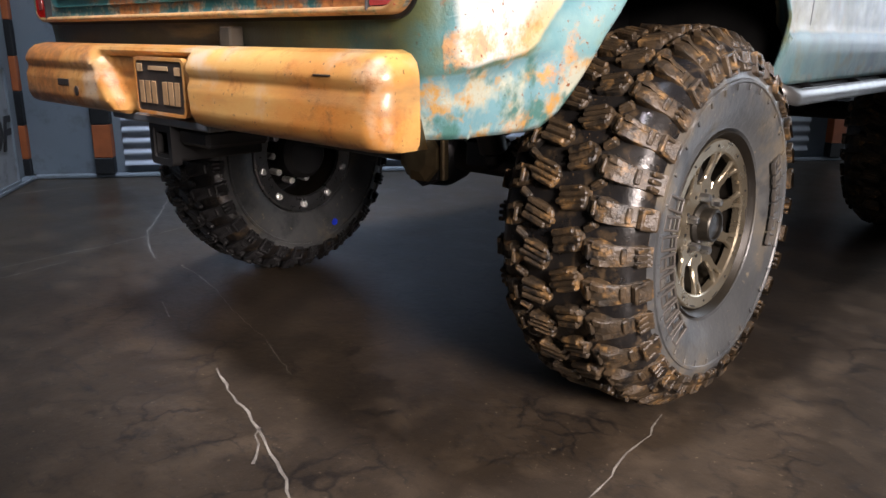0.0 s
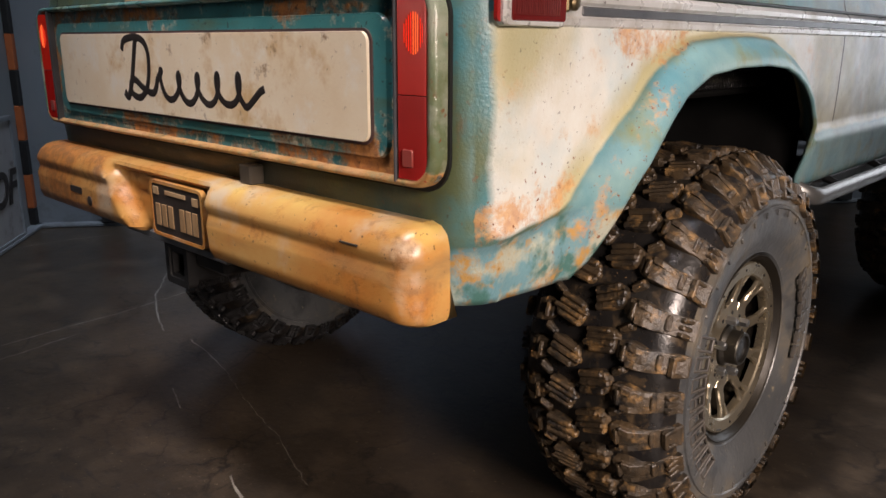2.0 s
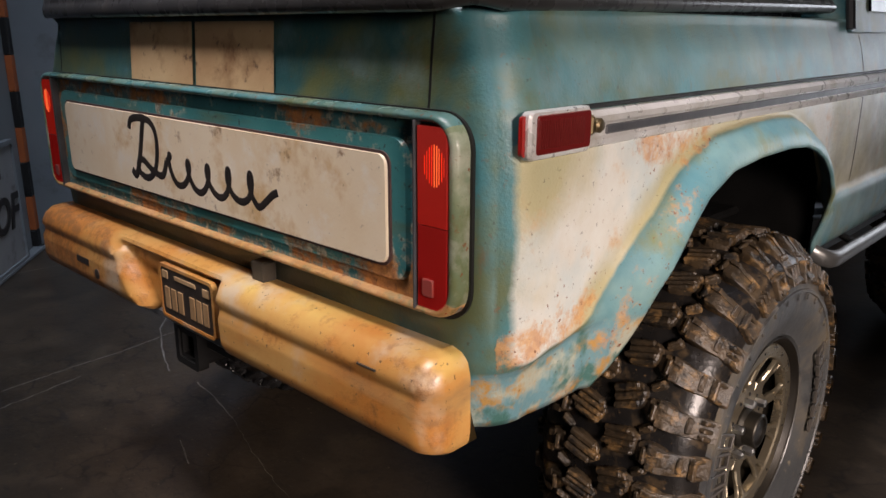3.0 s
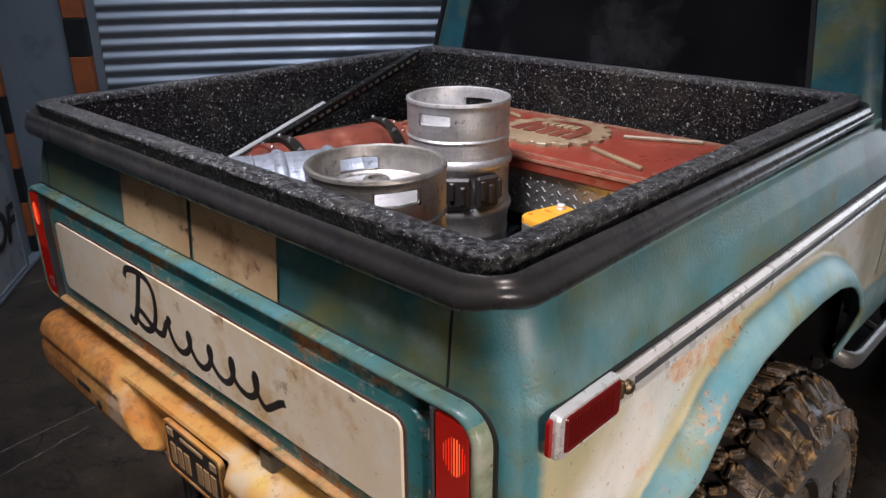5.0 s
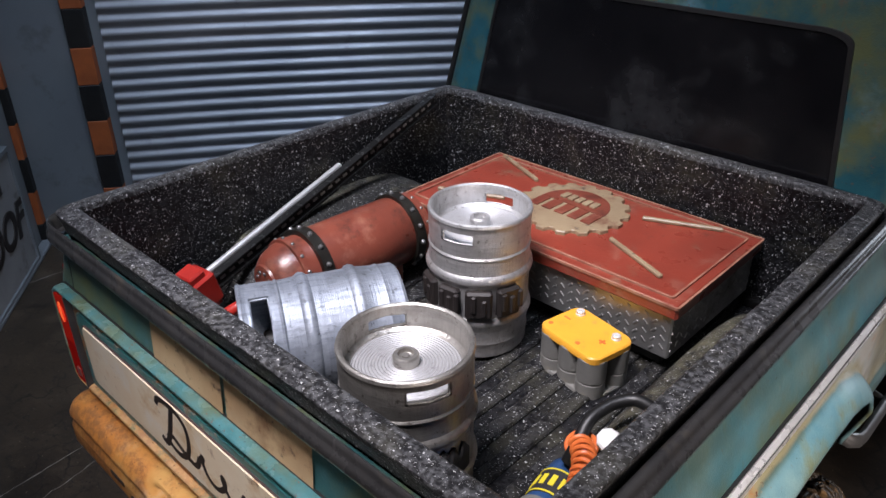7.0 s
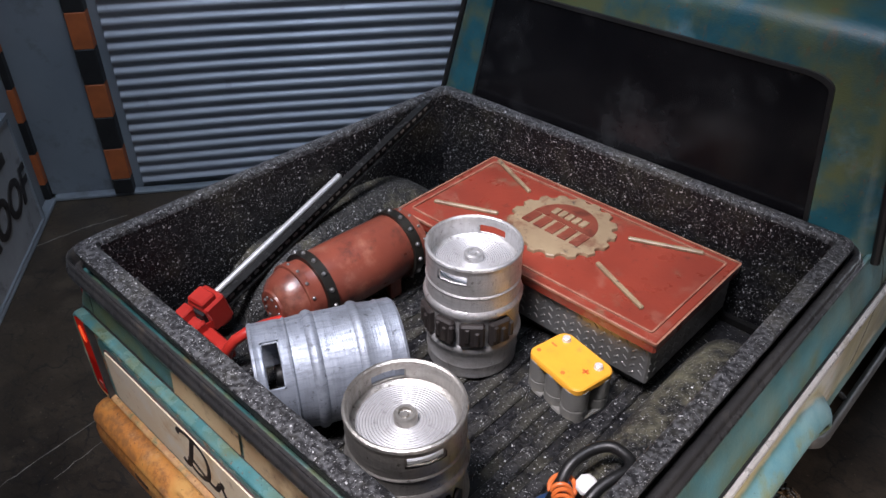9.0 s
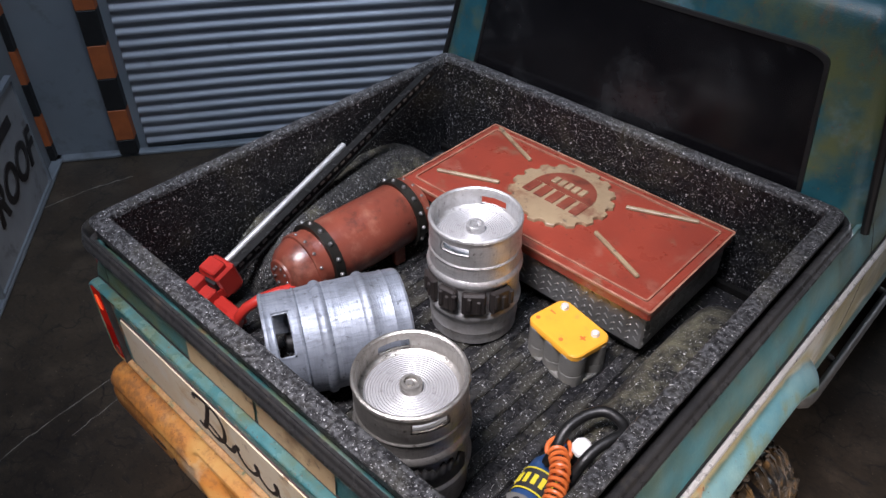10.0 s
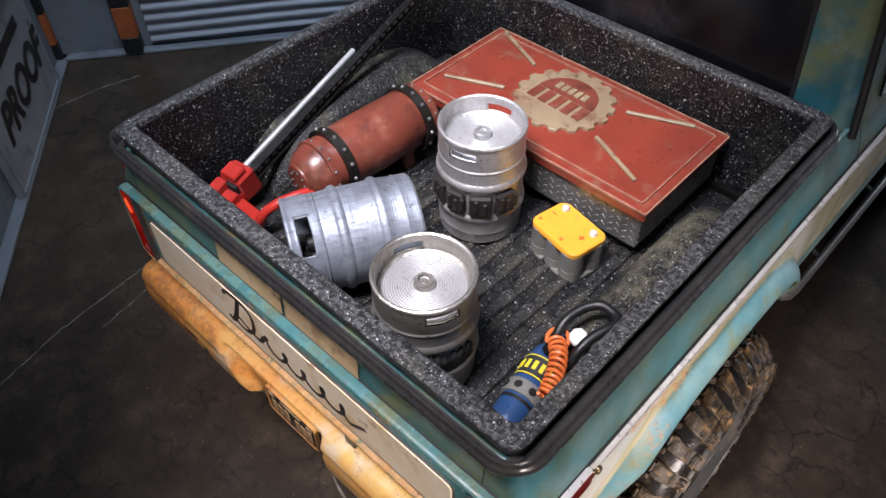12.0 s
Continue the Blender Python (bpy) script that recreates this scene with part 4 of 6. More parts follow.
for sx in (-1, 1):
    lamp = part("tail_lamp", Solid().box((sx * 88.4, -0.4, 132.3), (8.4, 3.0, 34.2), 0.7), LENS_DARK, truck, "tall ribbed red tail lamp")
    section = []
    for k in range(37):
        section.append((sx * (84.6 + k * 0.205), -2.0 - 0.28 * (k % 2)))
    section += [(sx * 92.0, -0.5), (sx * 84.6, -0.5)]
    # The lens is one piece; brighter upper half and emissive strips imitate its glow.
    part("upper_lens", Solid().loft([[(x, y, z) for x, y in section] for z in (131.4, 149.2)]), LENS_GLOW, lamp, "upper half of the ribbed red lens, coloured as if lit", angle=20)
    part("lower_lens", Solid().loft([[(x, y, z) for x, y in section] for z in (115.6, 131.2)]), LENS, lamp, "lower half of the ribbed red lens, darkened where the glow fades", angle=20)
    for k in range(9):
        high = 2.2 + 5.4 * math.sin(math.pi * (k + 0.7) / 9.4)
        part("glow_streak", Solid().box((sx * (86.5 + k * 0.6), -2.2, 142.4), (0.16, 0.3, high), 0.08), LENS_HOT if 3 < k < 7 else LENS_LIT, lamp, "emissive strip that imitates the glow behind the ribs")
    part("reverse_lens", Solid().prism(rounded(2.8, 3.4, 0.4, 4), 0.5, rear(sx * 87.4, -2.1, 119.6), 0.2), LENS_PALE, lamp, "small square reversing lens")
    part("bezel", Solid().box((sx * 83.8, -1.0, 132.3), (0.9, 3.0, 35.6), 0.3), TRIM_BLACK, lamp, "thin dark bezel")

# ---- bumper, plate, tow hitch ----
SECTION = [(3.0, 107.0), (-1.0, 107.2), (-4.4, 106.4), (-6.6, 104.6), (-7.8, 102.4), (-8.0, 101.2), (-7.4, 100.0), (-7.4, 98.6), (-8.2, 96.8), (-8.2, 90.5), (-7.2, 88.2), (-5.0, 87.0), (3.0, 87.0)]
PROFILE = []
for (y0, z0), (y1, z1) in zip(SECTION, SECTION[1:]):
    n = max(1, int(math.hypot(y1 - y0, z1 - z0) / 1.1))
    PROFILE += [(y0 + (y1 - y0) * k / n, z0 + (z1 - z0) * k / n) for k in range(n)]
PROFILE.append(SECTION[-1])
BUMPER_DEPTH = 11.2


def bumper_point(u, y, z):
    """A place on the bumper: u runs from -1 to 1 along the straight, and on to -3 and 3 round the ends."""
    depth = float(np.interp(z, [87, 88.2, 90.5, 102.0, 104.6, 106.4, 107.2], [10.0, 10.8, 11.2, 11.0, 10.2, 8.6, 6.0])) if y < 2.5 else 4.0
    reach = (93.5 if u > 0 else 97.2) - (BUMPER_DEPTH - depth) * 0.9
    r = max(0.8, 5.5 - (BUMPER_DEPTH - depth) * 0.8)
    side, a = math.copysign(1, u), abs(u)
    if a <= 1:
        return u * (reach - r), y, z
    if a <= 2:
        t = (a - 1) * math.pi / 2
        return side * (reach - r + r * math.sin(t)), y + r - r * math.cos(t), z
    return side * reach, y + r + max(0.0, 3.2 - y - r) * (a - 2), z


rings = []
turned = [*np.linspace(3, 2, 3), *np.linspace(1.9, 1.1, 9)]
for u in [*(-v for v in turned), *np.linspace(-1, -0.52, 14), *np.linspace(-0.5, -0.12, 70), *np.linspace(-0.11, 0.16, 9), *np.linspace(0.17, 0.25, 18), *np.linspace(0.27, 1, 18), *reversed(turned)]:
    ring = []
    for y, z in PROFILE:
        x, yy, zz = bumper_point(float(u), y, z)
        if abs(u) < 0.7:
            edge = -38 + (104 - z) * 0.95 if x < 0 else 18.6 + (104 - z) * 0.12
            inside = (x - edge) / 7.0 if x < 0 else (edge - x) / 2.4
            notch = min(1.0, max(0.0, inside + 0.5))
            notch = notch * notch * (3 - 2 * notch) * min(1.0, max(0.0, (105.8 - z) / 2.4))
            yy += (5.4 if y < 0 else 0) * notch
        ring.append((x, yy, zz))
    rings.append(ring)
bumper = part("rear_bumper", Solid().loft(rings), BUMPER, truck, "rust-stained yellow step bumper", angle=48)
part("step_mark", Solid().box((-60, -7.6, 95), (9, 1.6, 2.4), 0.3), PLATE, bumper, "dark stamped step mark")
part("step_hole", Solid().lathe([(1.6, 0), (1.6, 1.2), (1.0, 1.4)], 12, rear(-50, -7.2, 92.6)), PLATE, bumper, "dark bolt hole")
part("scratch", Solid().box((76, -7.95, 102.0), (5.5, 0.7, 0.4), 0.12), PLATE, bumper, "dark scratch in the paint")
for x in (29,):
    part("bumper_bracket", Solid().box((x, 0.5, 109.5), (5, 4, 5), 0.4), BRACKET, truck, "dull metal bumper bracket")

plate = part("number_plate", Solid().prism(rounded(27, 14.2, 1.4, 5), 1.3, rear(0.4, -4.2, 96.1), 0.3), PLATE, truck, "black number plate with worn tan print")
for x in (-10.2, -6.6, -3.0, 3.2, 6.6, 10.0):
    part("character_bar", Solid().box((x + 0.4, -5.6, 94.4), (2.5, 0.35, 6.2), 0.1), PLATE_INK, plate, "worn tan bar of print")
s = Solid().box((0.4, -5.6, 101.0), (11, 0.3, 1.2), 0.1)
s.box((-10.4, -5.6, 101), (3, 0.35, 2.2), 0.1).box((11, -5.6, 100.4), (3, 0.35, 2.2), 0.1)
part("plate_stickers", s, TAN, plate, "small pale stickers and a line of print")
s = Solid().band(rounded(28.6, 15.6, 1.9, 5), rounded(26.6, 13.8, 1.3, 5), 1.5, rear(0.4, -4.2, 96.1))
part("plate_border", s, BUMPER, plate, "tan plate edge")

part("step_bar", Solid().box((-8.5, 0.2, 86.2), (58, 6.5, 2.6), 0.5), STEEL_BAR, bumper, "grey steel bar under the plate")
hitch = part("hitch_receiver", Solid().band(rounded(10.6, 10.6, 1.2, 4), rounded(6.4, 6.4, 0.6, 4), 30, rear(-8, 28, 79.5)), CHASSIS, truck, "black square tow-hitch receiver")
s = Solid().band(rounded(12.6, 12.6, 1.4, 4), rounded(8.6, 8.6, 0.8, 4), 3.0, rear(-8, 0.4, 79.5))
s.box((6, 10, 82), (16, 20, 5), 1).box((-4, 14, 86), (40, 12, 4), 1)
part("hitch_collar", s, CHASSIS, hitch, "black collar and bracket of the hitch")

# ---- belt trim and marker lamps, both sides ----
for sx in (-1, 1):
    s = Solid()
    prof = [(100.6, 151.2), (102.4, 150.8), (103.2, 149.8), (103.0, 148.6), (102.3, 148.0), (102.3, 145.9), (102.8, 145.4), (102.6, 144.2), (101.8, 143.6), (100.6, 143.6)]
    s.loft([[(sx * (x - 0.6), y, z) for x, z in prof] for y in (24.6, 120, 240, 340)])
    trim = part("belt_trim", s, CHROME, truck, "scuffed chrome belt trim")
    part("trim_insert", Solid().box((sx * 101.4, 185, 146.95), (1.2, 306, 1.9), 0.3), TRIM_BLACK, trim, "grey-black insert of the belt trim")
    # A black strip stands in for the shadow above the trim.
    part("trim_shadow_line", Solid().box((sx * 100.9, 176, 151.6), (1.0, 336, 0.9), 0.2), GASKET, trim, "dark strip drawn as the shadow above the trim")
    m = turn(sx * 101.2, 15.6, 147.9, 90, 0, 90 * sx)
    lamp = part("side_marker", Solid().prism(rounded(18.5, 8.4, 1.0, 5), 1.9, m, 0.5), CHROME, truck, "chrome-framed red side marker lamp")
    part("lens", Solid().prism(rounded(16.4, 6.8, 0.7, 4, 0.7 * sx, 0.1), 2.2, m, 0.3), LENS_DARK, lamp, "dark red marker lens")
    s = Solid()
    for k in range(20):
        s.box(((k - 9.5) * 0.7 - 0.3 * sx, 0.2, 2.2), (0.28, 5.0, 0.5), 0.1, m)
    part("lens_ribs", s, LENS_DARK, lamp, "ribs of the marker lens")
    part("red_end", Solid().prism(rounded(2.2, 7.0, 0.8, 5, -9.0 * sx, 0), 0.8, m), LENS, lamp, "red end of the marker lamp")
    s = Solid().box((sx * 102.4, 25.4, 148.4), (1.8, 1.2, 3.8), 0.4)
    s.lathe([(1.4, 0), (1.4, 0.8), (0.9, 1.3), (0.3, 1.4)], 14, turn(sx * 102.6, 27.4, 148.2, 0, 90 * sx))
    part("trim_clip", s, BRONZE, lamp, "brass clip joining lamp and trim")

# ---- black bed rail round the cargo box ----
BED_X = 1.2


def plan(x0, x1, y0, y1, r, n=7):
    """A rounded rectangle between four lines of the plan."""
    return rounded(x1 - x0, y1 - y0, r, n, (x0 + x1) / 2, (y0 + y1) / 2)


def rail_ring(out, z, drop=0.0):
    """One line of the rail; the lower edge climbs towards the cab and over the rear corners."""
    ring = []
    for x, y in plan(-89.4 - 1.0 * out, 94.0 + out, 0.1 - 0.55 * out, 177.4 + 0.3 * out, 6.2 + 1.35 * out, 10):
        climb = 2.6 * min(1.0, max(0.0, (y - 25) / 75)) + 1.2 * max(0.0, 1 - math.hypot(abs(x) - 94, y - 2) / 7)
        ring.append((x, y, z + drop * climb))
    return ring


rail_rings = [rail_ring(*row) for row in ((-4.6, 170.4), (-1.8, 170.6), (-0.6, 173.4), (0.3, 174.5), (1.0, 174.8), (1.6, 174.5), (2.0, 173.7), (2.1, 173.0, 0.2), (2.4, 172.3, 0.3), (2.9, 171.9, 0.5), (3.3, 171.2, 0.7), (3.5, 170.5, 0.9), (3.4, 169.6, 1.0), (3.0, 168.9, 1.0), (2.3, 168.4, 1.0), (1.4, 168.2, 1.0), (0.9, 168.6, 1.0))]
part("bed_rail", Solid().loft(rail_rings, True, False), RAIL, truck, "satin black moulded rail round the bed", angle=60)

# speckled liner: top rim, inner walls, ribbed floor, wheel humps
rng = random.Random(4)


def liner_ring(t, z, n=26):
    """A line of the liner: t runs from 0 at the outer edge of the rim to 1 at the inner walls; the edges are rough."""
    corner = plan(-89.2 + 5.4 * t, 93.8 - 6.8 * t, 0.9 + 8.2 * t, 177.2 - 6.0 * t, 5.6 - 3.4 * t, 6)
    ring = []
    for (xa, ya), (xb, yb) in zip(corner, corner[1:] + corner[:1]):
        steps = n if math.hypot(xb - xa, yb - ya) > 20 else 1
        ring += [(xa + (xb - xa) * k / steps + rng.uniform(-0.14, 0.14), ya + (yb - ya) * k / steps + rng.uniform(-0.14, 0.14), z + rng.uniform(-0.07, 0.07)) for k in range(steps)]
    return ring


liner_rings = [liner_ring(t, z) for t, z in ((0.34, 170.6), (0.26, 173.6), (0.20, 175.5), (0.17, 176.2), (0.19, 176.7), (0.27, 176.95), (0.5, 177.0), (0.75, 176.9), (0.9, 176.7), (0.97, 176.2), (1.0, 174.8), (1.01, 171), (1.02, 150), (1.03, 130.5))]
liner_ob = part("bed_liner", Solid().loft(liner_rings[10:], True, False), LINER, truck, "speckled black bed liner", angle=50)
# The rim is split off to carry its paler, top-lit and worn grey.
part("liner_rim", Solid().loft(liner_rings[:11], True, False), LINER_TOP, liner_ob, "worn speckled liner rim, coloured paler for the light on top", angle=50)
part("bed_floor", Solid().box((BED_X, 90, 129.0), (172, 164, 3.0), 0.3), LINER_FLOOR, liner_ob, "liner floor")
rib = Solid().box((0, 0, 0), (5.2, 161, 1.6), 0.6).mesh("floor_rib")
for k in range(13):
    part("floor_rib", rib, LINER_RIB, liner_ob, m=turn(BED_X + (k - 6) * 9.2, 90, 130.9))
for sx in (-1, 1):
    rings = []
    for k in range(13):
        u = k / 12
        y = 44 + 112 * u
        h = 20.5 * (1 - abs(2 * u - 1) ** 4.5) + 0.2
        rings.append([(BED_X + sx * (86.2 - w), y, 130 + hh) for w, hh in ((0, -0.5), (0, h), (12, h), (17, h * 0.93), (20.5, h * 0.72), (22.5, h * 0.4), (23, -0.5))])
    part("wheel_hump", Solid().loft(rings), LINER_HUMP, liner_ob, "rounded wheel hump of the bed liner", angle=60)

# ---- cab ----
def cab_ring(z):
    t = (z - 166) / 70
    y0, y1 = 179.5 + 9.5 * t, 318 - 36 * t
    w = 97.5 - 13 * t
    return rounded(2 * w, y1 - y0, 9, 7, 0, (y0 + y1) / 2)


rings = [[(x, y, z) for x, y in cab_ring(z)] for z in np.linspace(165, 232, 18)]
for z, grow in ((235.5, -1.5), (238, -5), (239.5, -11)):
    rings.append([(x * (1 + grow / 84), 250 + (y - 250) * (1 + grow / 60), z) for x, y in cab_ring(232)])
# Cab teal is darker than the body's, with its shadow put into the colour.
cab = part("cab", Solid().loft(rings), weathered_paint("shade_darkened_cab_paint", teal=(0.012, 0.075, 0.095), sky=(0.028, 0.13, 0.165), rusty=0.12), truck, "weathered teal cab", angle=60)


def cab_back(x, z, out):
    return (x, 179.5 + 9.5 * (z - 166) / 70 - out, z)


def window_outline(grow):
    pts = []
    for x, z in rounded(1, 1, 0.07, 7):
        zz = 193.5 + z * (55 + 2 * grow)
        half = 74.5 - 6.5 * (zz - 172) / 48 + grow
        pts.append((2 * x * half, zz))
    return pts


s = Solid()
s.loft([[cab_back(x, z, 0.9) for x, z in window_outline(0)], [cab_back(x, z, -1.0) for x, z in window_outline(0)]])
part("rear_window", s, WINDOW, cab, "blacked-out rear window")
s = Solid()
a, b = window_outline(0.9), window_outline(-0.5)
rings = [[cab_back(x, z, o) for x, z in w] for w, o in ((a, -0.5), (a, 1.2), (b, 1.3), (b, -0.5))]
part("window_gasket", s.loft(rings + rings[:1], True, False), GASKET, cab, "black window gasket", angle=60)
for sx in (-1, 1):
    path = []
    for z in np.linspace(166, 233, 14):
        t = (z - 166) / 70
        path.append((sx * (97.9 - 13 * t), 184.5 + 9.5 * t, z))
    path += [(sx * (84.2), 205, 235.2), (sx * 83.6, 270, 235.2)]
    part("drip_rail", Solid().tube(path, 1.5, 8), GASKET, cab, "black drip rail")
    s = Solid()
    pts = [(206, 172), (292, 172), (284, 226), (214, 226)]
    s.loft([[(sx * (98.0 - 13 * (z - 166) / 70 + o), y, z) for y, z in pts] for o in (-1, 0.5)])
    part("side_window", s, WINDOW, cab, "blacked-out side window")
    part("door_seam", Solid().loft([[(sx * (float(np.interp(z, Z_SIDE, X_SIDE)) + d), y, z) for d, y in ((-0.6, 195.6), (0.06, 195.6), (0.06, 196.2), (-0.6, 196.2))] for z in np.linspace(95, 164, 24)]), GASKET, truck, "door shut line")
    strip = [[(sx * (x - 0.4), y, z) for x, z in ((95.5, 92.4), (97.6, 92.4), (98.2, 91.6), (98.2, 88.8), (97.4, 88.2), (95.5, 88.2))] for y in (166, 335)]
    part("sill_strip", Solid().loft(strip), GASKET, truck, "black strip under the sill")
    bar = Solid().tube([(sx * 99, 172, 92), (sx * 102.5, 173.5, 91), (sx * 104.4, 177, 90.4), (sx * 104.8, 182, 90), (sx * 104.8, 250, 90), (sx * 104.8, 322, 90), (sx * 103, 327, 90.5), (sx * 98, 329, 92)], 1.75, 14)
    bar.v = [(x, y, 89.6 + (z - 90.2) * 1.8) for x, y, z in bar.v]
    step = part("side_step", bar, STEP, truck, "slim worn chrome side step bar")
    for y in (205, 262, 310):
        part("step_bracket", Solid().rod((sx * 92, y, 95), (sx * 104, y, 90.2), 1.4, 10), CHASSIS, step, "black bracket of the step bar")
s = Solid()
s.loft([[(x, y, z) for x, y in rounded(190, 150, 8, 5, 0, 394)] for z in (164, 167, 169)] + [[(x * 0.93, 394 + (y - 394) * 0.93, 171.5) for x, y in rounded(190, 150, 8, 5, 0, 394)]])
part("bonnet", s, PAINT, truck, "weathered teal bonnet", angle=60)

# ---- wheels ----
HUB_Z = 57.0


def crown(w):
    """Radius and outward lean of the tread at a distance w from the middle of the tyre."""
    if abs(w) < 18:
        return 54.2 - 0.007 * w * w, math.degrees(math.atan(0.014 * w))
    return 51.9 - (abs(w) - 18) * 0.75, math.copysign(14 + (abs(w) - 18) * 5.5, w)


def on_tread(angle, w, lift=0.0, yaw=0.0, extra=0.0):
    """A frame on the tread: x across the tyre, y round it, z outward."""
    r, lean = crown(w)
    return Matrix.Rotation(angle, 4, "Z") @ turn(r + lift, 0, w) @ turn(ry=90) @ turn(rx=0, ry=lean + extra) @ turn(rz=yaw)


def fingered_lug(s, m, length, width, fingers, height):
    """A low block whose top is cut by narrow slits into finger-like bars, longest in the middle."""
    pitch = width / fingers
    ends = [(length / 2 * math.copysign(abs(math.cos(a)) ** 0.6, math.cos(a)), width / 2 * math.copysign(abs(math.sin(a)) ** 0.7, math.sin(a))) for a in (TAU * i / 16 for i in range(16))]
    s.loft([[(x * 1.06, y * 1.06, -2.4) for x, y in ends], [(x, y, height - 1.2) for x, y in ends], [(x * 0.92, y * 0.9, height - 0.8) for x, y in ends]], True, True, m)
    for i in range(fingers):
        y = (i - (fingers - 1) / 2) * pitch
        reach = length * (1.04 - 0.42 * (2 * y / width) ** 2)
        s.box((0.06 * length * (-1) ** i, y, height - 1.1), (reach, pitch * 0.86, 2.2), 0.5, m)


def shoulder_arm(s, angle, side):
    """A stepped arm that runs from beside the middle lugs over the shoulder, with raised edges and a sunk middle."""
    rows = ((9.8, 1.3, 0.9, -0.6), (11.4, 2.5, 1.9, -0.3), (14.4, 3.1, 2.2, 0.2), (16.8, 2.9, 2.2, 0.6), (18.0, 2.7, 1.6, 0.9), (20.4, 2.6, 1.7, 0.9), (22.6, 2.5, 1.9, 0.8), (24.6, 2.3, 1.6, 0.8))
    body, edges = [], ([], [])
    for w, half, high, bend in rows:
        m = on_tread(angle + 0.045, side * w)
        ring = [(0, bend - half * 1.1, -2.2), (0, bend - half, high - 0.5), (0, bend - half * 0.85, high), (0, bend + half * 0.85, high), (0, bend + half, high - 0.5), (0, bend + half * 1.1, -2.2)]
        body.append([tuple(m @ Vector(p)) for p in ring])
        if w > 12:
            for k, (a, b) in enumerate(((-1.0, -0.42), (0.46, 1.0))):
                lift = high + (0.75 if w not in (18.0, 24.6) else 0.3)
                edges[k].append([tuple(m @ Vector((0, bend + half * y, z))) for y, z in ((a * 0.96, high - 1), (a * 0.96, lift - 0.3), (a * 0.9, lift), (b * 0.95, lift), (b, lift - 0.3), (b, high - 1))])
    s.loft(body)
    for rail in edges:
        s.loft(rail)
    for w in (13.2, 21.6):
        s.box((0, 0.2 + (0.6 if w > 20 else 0), 2.2 if w < 20 else 1.9), (1.3, 4.0, 1.6), 0.3, on_tread(angle + 0.045, side * w))


def tread_mesh():
    s, rng, n = Solid(), random.Random(9), 32
    for k in range(n):
        for side in (-1, 1):
            a = TAU * (k + (0.5 if side > 0 else 0.0)) / n
            j = lambda d: rng.uniform(-d, d)
            fingered_lug(s, on_tread(a + 0.02, side * (5.2 + j(0.3)), 0.1, side * (14 + j(6))), 9.4 + j(0.5), 6.4, 4 if k % 2 else 3, 2.2)
            shoulder_arm(s, a + j(0.006), side)
            # claw on the side of the tyre
            m = Matrix.Rotation(a + 0.07, 4, "Z") @ turn(46.6, 0, side * 24.2) @ turn(ry=side * 16)
            if k % 2:
                s.box((0, -2.1, 0), (5.8, 1.1, 2.0), 0.3, m).box((0, 2.1, 0), (5.8, 1.1, 2.0), 0.3, m).box((-2.6, 0, 0), (1.1, 5.0, 2.0), 0.3, m).box((2.6, 0, 0), (1.1, 5.0, 2.0), 0.3, m)
            else:
                for i in (-1, 0, 1):
                    s.box((0, i * 1.8, 0), (5.4, 1.2, 2.0), 0.3, m)
            # small cleats between the arms
            m = on_tread(a + 0.135, side * 11.4, 0.1, side * 30)
            s.box((0, 0, 0), (4.4, 2.2, 2.4), 0.5, m).box((0, 0, 1.2), (3.2, 0.9, 0.8), 0.25, m)
    return s.mesh("tread", True, 30)


def tyre_mesh():
    half = [(44.6, 24.0), (42.8, 24.5), (42.2, 24.6), (42.0, 25.2), (41.2, 25.2), (40.9, 24.7), (36, 24.4), (31.5, 23.0), (28.9, 21.4), (28.3, 21.3), (27.8, 20.4), (27.2, 19.0)]
    s = Solid()
    for side in (-1, 1):
        rings = [[(r * math.cos(TAU * i / 96), r * math.sin(TAU * i / 96), side * w) for i in range(96)] for r, w in half]
        s.loft(rings, True, False)
    for k in range(32):
        s.box((0, 0, 0), (1.7, 0.7, 0.8), 0.15, Matrix.Rotation(TAU * (k + 0.3) / 32, 4, "Z") @ turn(40.0, 0, 24.8))
    for start, count in ((262, 5), (285, 4)):
        for k in range(count):
            s.box((0, 0, 0), (1.2, 0.9, 0.5), 0.1, Matrix.Rotation(radians(start + k * 2.4), 4, "Z") @ turn(35.5 - 0.4 * (start > 270), 0, 24.4))
    return s.mesh("tyre", True, 35)


def sidewall_block_mesh(bar):
    """A raised outlined block like those of the maker's lettering."""
    s = Solid().box((0, -1.7, 0.2), (6.6, 0.75, 1.2), 0.2).box((0, 1.7, 0.2), (6.6, 0.75, 1.2), 0.2)
    s.box((3.0, 0, 0.2), (0.75, 3.6, 1.2), 0.2).box((-3.0, 0, 0.2), (0.75, 3.6, 1.2), 0.2)
    if bar:
        s.box((0.4, 0, 0.1), (0.7, 3.4, 1.0), 0.2)
    return s.mesh("sidewall_block", True, 35)


def carcass_mesh():
    half = [(54.2, 0), (53.6, 8), (52.6, 14), (51.8, 18), (50.0, 21.2), (47.4, 23.2), (44.6, 24.02)]
    profile = [(r, -w) for r, w in reversed(half)] + half[1:]
    return Solid().lathe(profile, 96, I4, False).mesh("carcass", True, 60)


